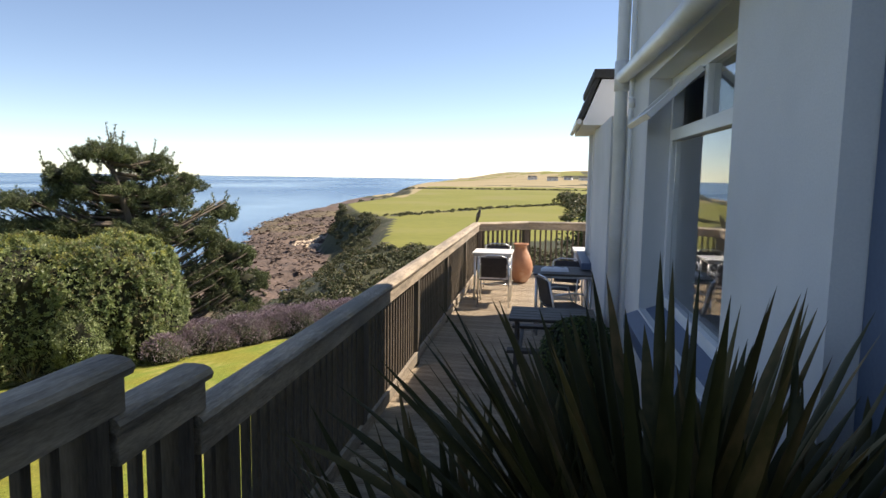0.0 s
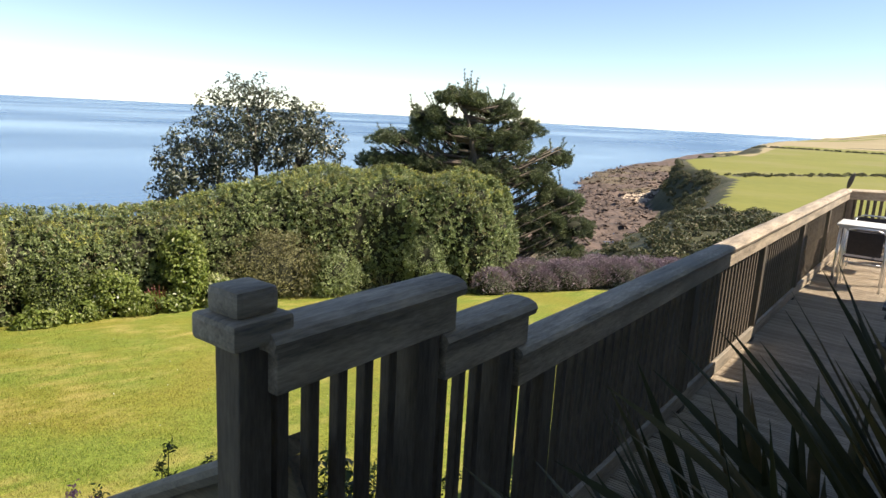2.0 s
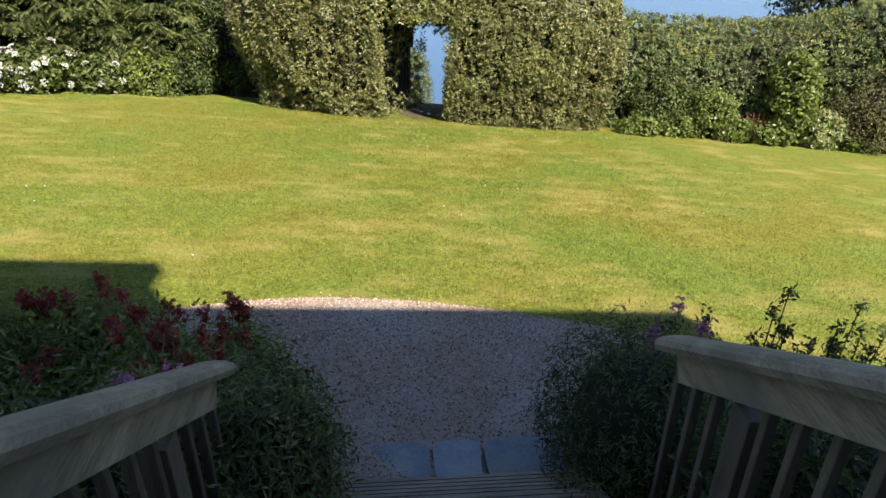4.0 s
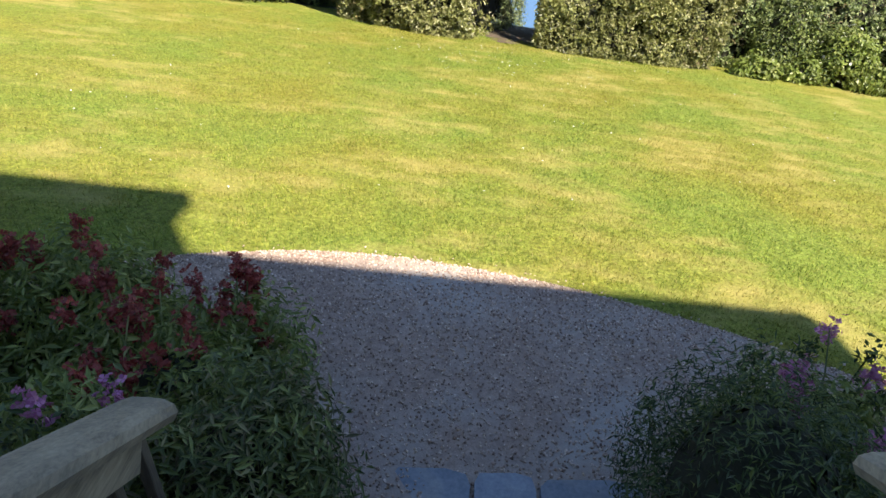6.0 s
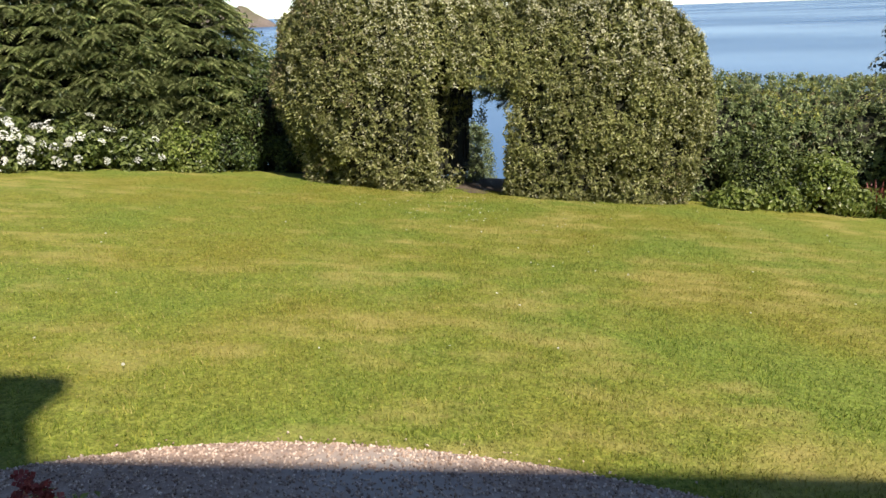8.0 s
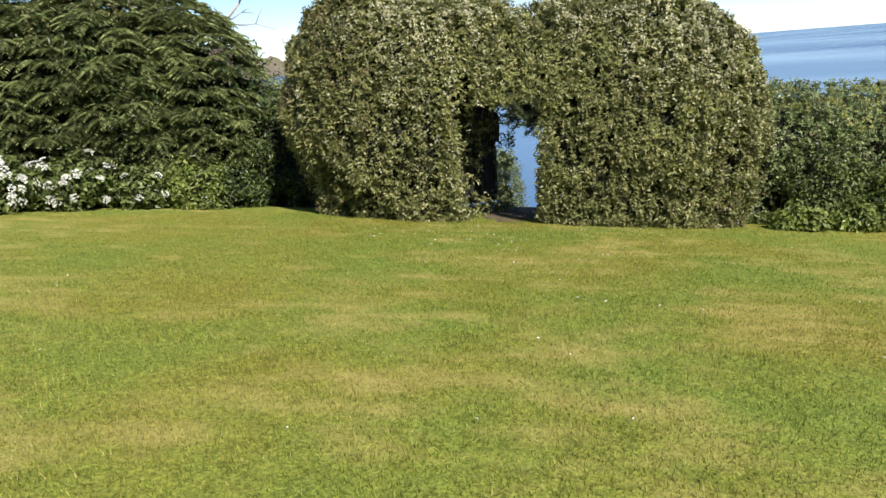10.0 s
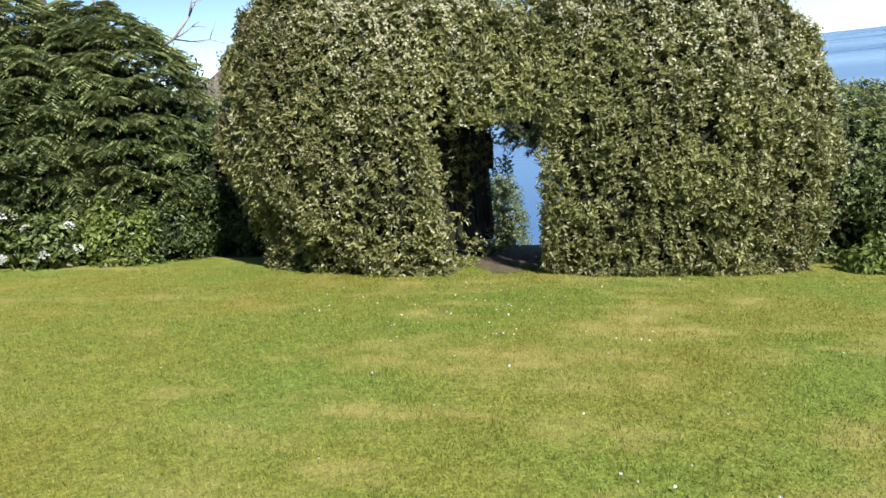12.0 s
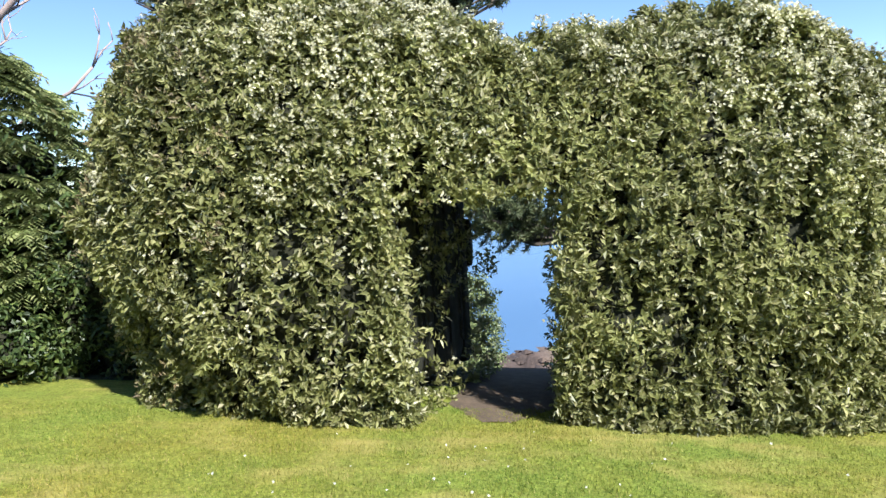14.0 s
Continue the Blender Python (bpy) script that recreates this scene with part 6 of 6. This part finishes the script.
def picnic_table(at):
    t = thing("picnic_table", (*at, DECK), "dark-stained wooden picnic table with attached benches", "picnic table")
    t.scale = (0.85, 0.85, 0.84)
    for k in range(5):
        part("top_plank", box((-0.46, -0.33 + 0.135 * k, 0.68), (0.46, -0.205 + 0.135 * k, 0.715), 0.006), BENCH_WOOD, t)
    for y in (-0.62, 0.50):
        part("bench_plank", box((-0.46, y, 0.41), (0.46, y + 0.13, 0.445), 0.006), BENCH_WOOD, t)
    for x in (-0.36, 0.32):
        part("cross_beam", box((x, -0.60, 0.34), (x + 0.04, 0.60, 0.408), 0.004), BENCH_WOOD, t)
        for sgn in (-1, 1):
            bm = box((x - 0.042, -0.045, 0), (x - 0.002, 0.045, 0.80), 0.004)
            bmesh.ops.transform(bm, verts=bm.verts, matrix=Matrix.Translation((0, sgn * 0.44, 0)) @ Matrix.Rotation(radians(sgn * 27), 4, "X"))
            bmesh.ops.bisect_plane(bm, geom=bm.verts[:] + bm.edges[:] + bm.faces[:], plane_co=(0, 0, 0.677), plane_no=(0, 0, 1), clear_outer=True)
            part("leg", bm, BENCH_WOOD, t)


picnic_table((-0.12, 6.55))


def urn(at):
    t = thing("urn", (*at, DECK), "tall terracotta urn with ribbed body and flared rim", "urn")
    t.scale = (0.86, 0.86, 0.9)
    prof = [(0.11, 0)] + [(0.11 + 0.135 * math.sin(math.pi * min(1, k / 17) ** 0.85) + 0.004 * (k % 2), 0.04 * k) for k in range(1, 17)] + [(0.125, 0.68), (0.12, 0.72), (0.155, 0.75), (0.16, 0.77), (0.13, 0.772), (0.10, 0.72), (0.10, 0.6)]
    part("body", lathe(prof, 26), TERRACOTTA, t, "", True)


urn((-0.62, 12.0))


def pot(t, r, h, z=0.0):
    prof = [(r * 0.68, z), (r * 0.93, z + h * 0.82), (r * 1.06, z + h * 0.83), (r * 1.07, z + h), (r * 0.95, z + h), (r * 0.9, z + h * 0.86), (r * 0.5, z + h * 0.84)]
    part("pot", lathe(prof, 26), TERRACOTTA, t, "terracotta pot", True)


ball = thing("topiary_ball", (0.05, 5.05, DECK), "clipped dark green box ball in a terracotta pot", "topiary")
pot(ball, 0.22, 0.36)
under("inner_mass", blob((0, 0, 0.62), (0.27, 0.27, 0.27), CORE, 1.0, 0.9), ball)
d = unit(rng.normal(size=(9000, 3)))
v, f = leaf_arrays(np.array([0, 0, 0.62]) + d * rng.uniform(0.22, 0.285, (9000, 1)), d, 0.026, 0.016)
under("foliage", mesh_from("foliage", v, f, DARK_LEAF), ball, "", "stuff")

flax = strap_plant("flax_plant", (0.10, 2.03), LAND + 0.32, 300, 0.98, 0.042, 1.05, SWORD_LEAF, "big dark sword-leaved flax plant in a pot by the wall", "potted plant", 0.35, 12, 1.0, 9, 0.16, True)
pot(flax, 0.24, 0.36, -0.32)
strap_plant("flax_plant", (-0.34, 2.04), LAND, 330, 0.96, 0.036, 1.2, SWORD_LEAF, "dark sword-leaved flax plant standing on the landing", "potted plant", 0.4, 14, 1.0, 9, 0.10, True)

strap_plant("flax_plant", (0.28, 1.72), LAND, 130, 1.2, 0.054, 0.95, SWORD_LEAF, "dark sword-leaved flax plant against the white pier", "potted plant", 0.4, 15, 1.0, 9, 0.10, True)

strap_plant("flax_plant", (0.36, 1.36), LAND, 120, 1.0, 0.056, 0.95, SWORD_LEAF, "dark sword-leaved flax plant in front of the blue door frame", "potted plant", 0.5, 21, 1.0, 9, 0.10, True)

orn = thing("post_ornament", (RX, 12.45, 1.985), "small carved wooden ornament on the railing corner", "ornament")
part("body", tube([(0, 0, 0), (0.01, 0, 0.05), (0.03, 0, 0.14), (0.055, 0, 0.22), (0.06, 0, 0.25)], [0.012, 0.03, 0.038, 0.022, 0.010], 10), BENCH_WOOD, orn, "", True)


# ---- far shore ----
def boulders():
    n = 6000
    y = rng.uniform(-25, 400, n)
    _, foot, shore = coast(y)
    x = shore + (foot - shore) * rng.uniform(0.05, 0.98, n)
    r = rng.uniform(0.35, 1.0, (n, 1)) ** 2 * 1.15
    at = np.stack([x, y, ground_z(x, y) + 0.1], -1)
    o = np.array([(1, 0, 0), (-1, 0, 0), (0, 1, 0), (0, -1, 0), (0, 0, 1), (0, 0, -1)], float)
    a = rng.uniform(0, 6.28, n)
    ax = np.stack([np.cos(a), np.sin(a), rng.normal(size=n) * 0.3], -1)
    bx = np.stack([-np.sin(a), np.cos(a), rng.normal(size=n) * 0.3], -1)
    cx = np.tile([0.0, 0, 0.32], (n, 1))
    sc = rng.uniform(0.5, 1.5, (n, 3))
    v = at[:, None] + r[:, None] * sum(o[None, :, k, None] * (q * sc[:, k:k + 1])[:, None] for k, q in enumerate((ax, bx, cx)))
    f = np.array([(0, 2, 4), (2, 1, 4), (1, 3, 4), (3, 0, 4), (2, 0, 5), (1, 2, 5), (3, 1, 5), (0, 3, 5)])
    me = mesh_from("shore_boulders", v.reshape(-1, 3), (np.arange(n)[:, None, None] * 6 + f).reshape(-1, 3), ROCK)
    tagged(new("shore_boulders", me), "dark brown boulders and ledges on the shore", "boulders", "", "stuff")


boulders()


def headland():
    g = np.linspace(-1, 1, 26)
    gx, gy = np.meshgrid(g, g, indexing="ij")
    d = np.sqrt(gx ** 2 + gy ** 2)
    h = 74 * np.clip(1 - d ** 2.2, 0, 1) ** 0.8 * (0.75 + 0.5 * ripple(gx, gy, 4.5, 1)) - 4
    v = np.stack([-1560 + 190 * gx, -640 + 230 * gy, SEA_Z + h], -1).reshape(-1, 3)
    i = (np.arange(25)[:, None] * 26 + np.arange(25)).ravel()
    me = mesh_from("headland", v, np.stack([i, i + 26, i + 27, i + 1], 1), CLIFF, smooth=False)
    tagged(new("headland", me), "distant rocky headland rising from the sea", "headland", "", "structure")


headland()


def cottage(at, w, d, turn):
    z = float(ground_z(*at))
    t = thing("cottage", (*at, z), "small white cottage far off on the headland", "house", "far cottages")
    t.rotation_euler = (0, 0, radians(turn))
    part("wall", box((-w / 2, -d / 2, -0.5), (w / 2, d / 2, 3.2)), RENDER_WHITE, t)
    bm = bmesh.new()
    v = [bm.verts.new(c) for c in ((-w / 2, -d / 2 - 0.3, 3.2), (w / 2, -d / 2 - 0.3, 3.2), (w / 2, d / 2 + 0.3, 3.2), (-w / 2, d / 2 + 0.3, 3.2), (-w / 2, 0, 5.6), (w / 2, 0, 5.6))]
    for f in ((0, 1, 5, 4), (2, 3, 4, 5), (0, 4, 3), (1, 2, 5), (0, 3, 2, 1)):
        bm.faces.new([v[k] for k in f])
    part("roof", bm, SLATE, t)
    for x in (-w / 4, w / 4):
        part("window", box((x - 0.6, -d / 2 - 0.06, 1.0), (x + 0.6, -d / 2 - 0.01, 2.2)), SLATE, t)


for x, y, w, a in ((8, 905, 14, 10), (30, 930, 11, -20), (52, 915, 16, 5), (-20, 960, 12, 30), (75, 950, 13, 0), (100, 900, 15, -10)):
    cottage((x, y), w, 7.0, a)
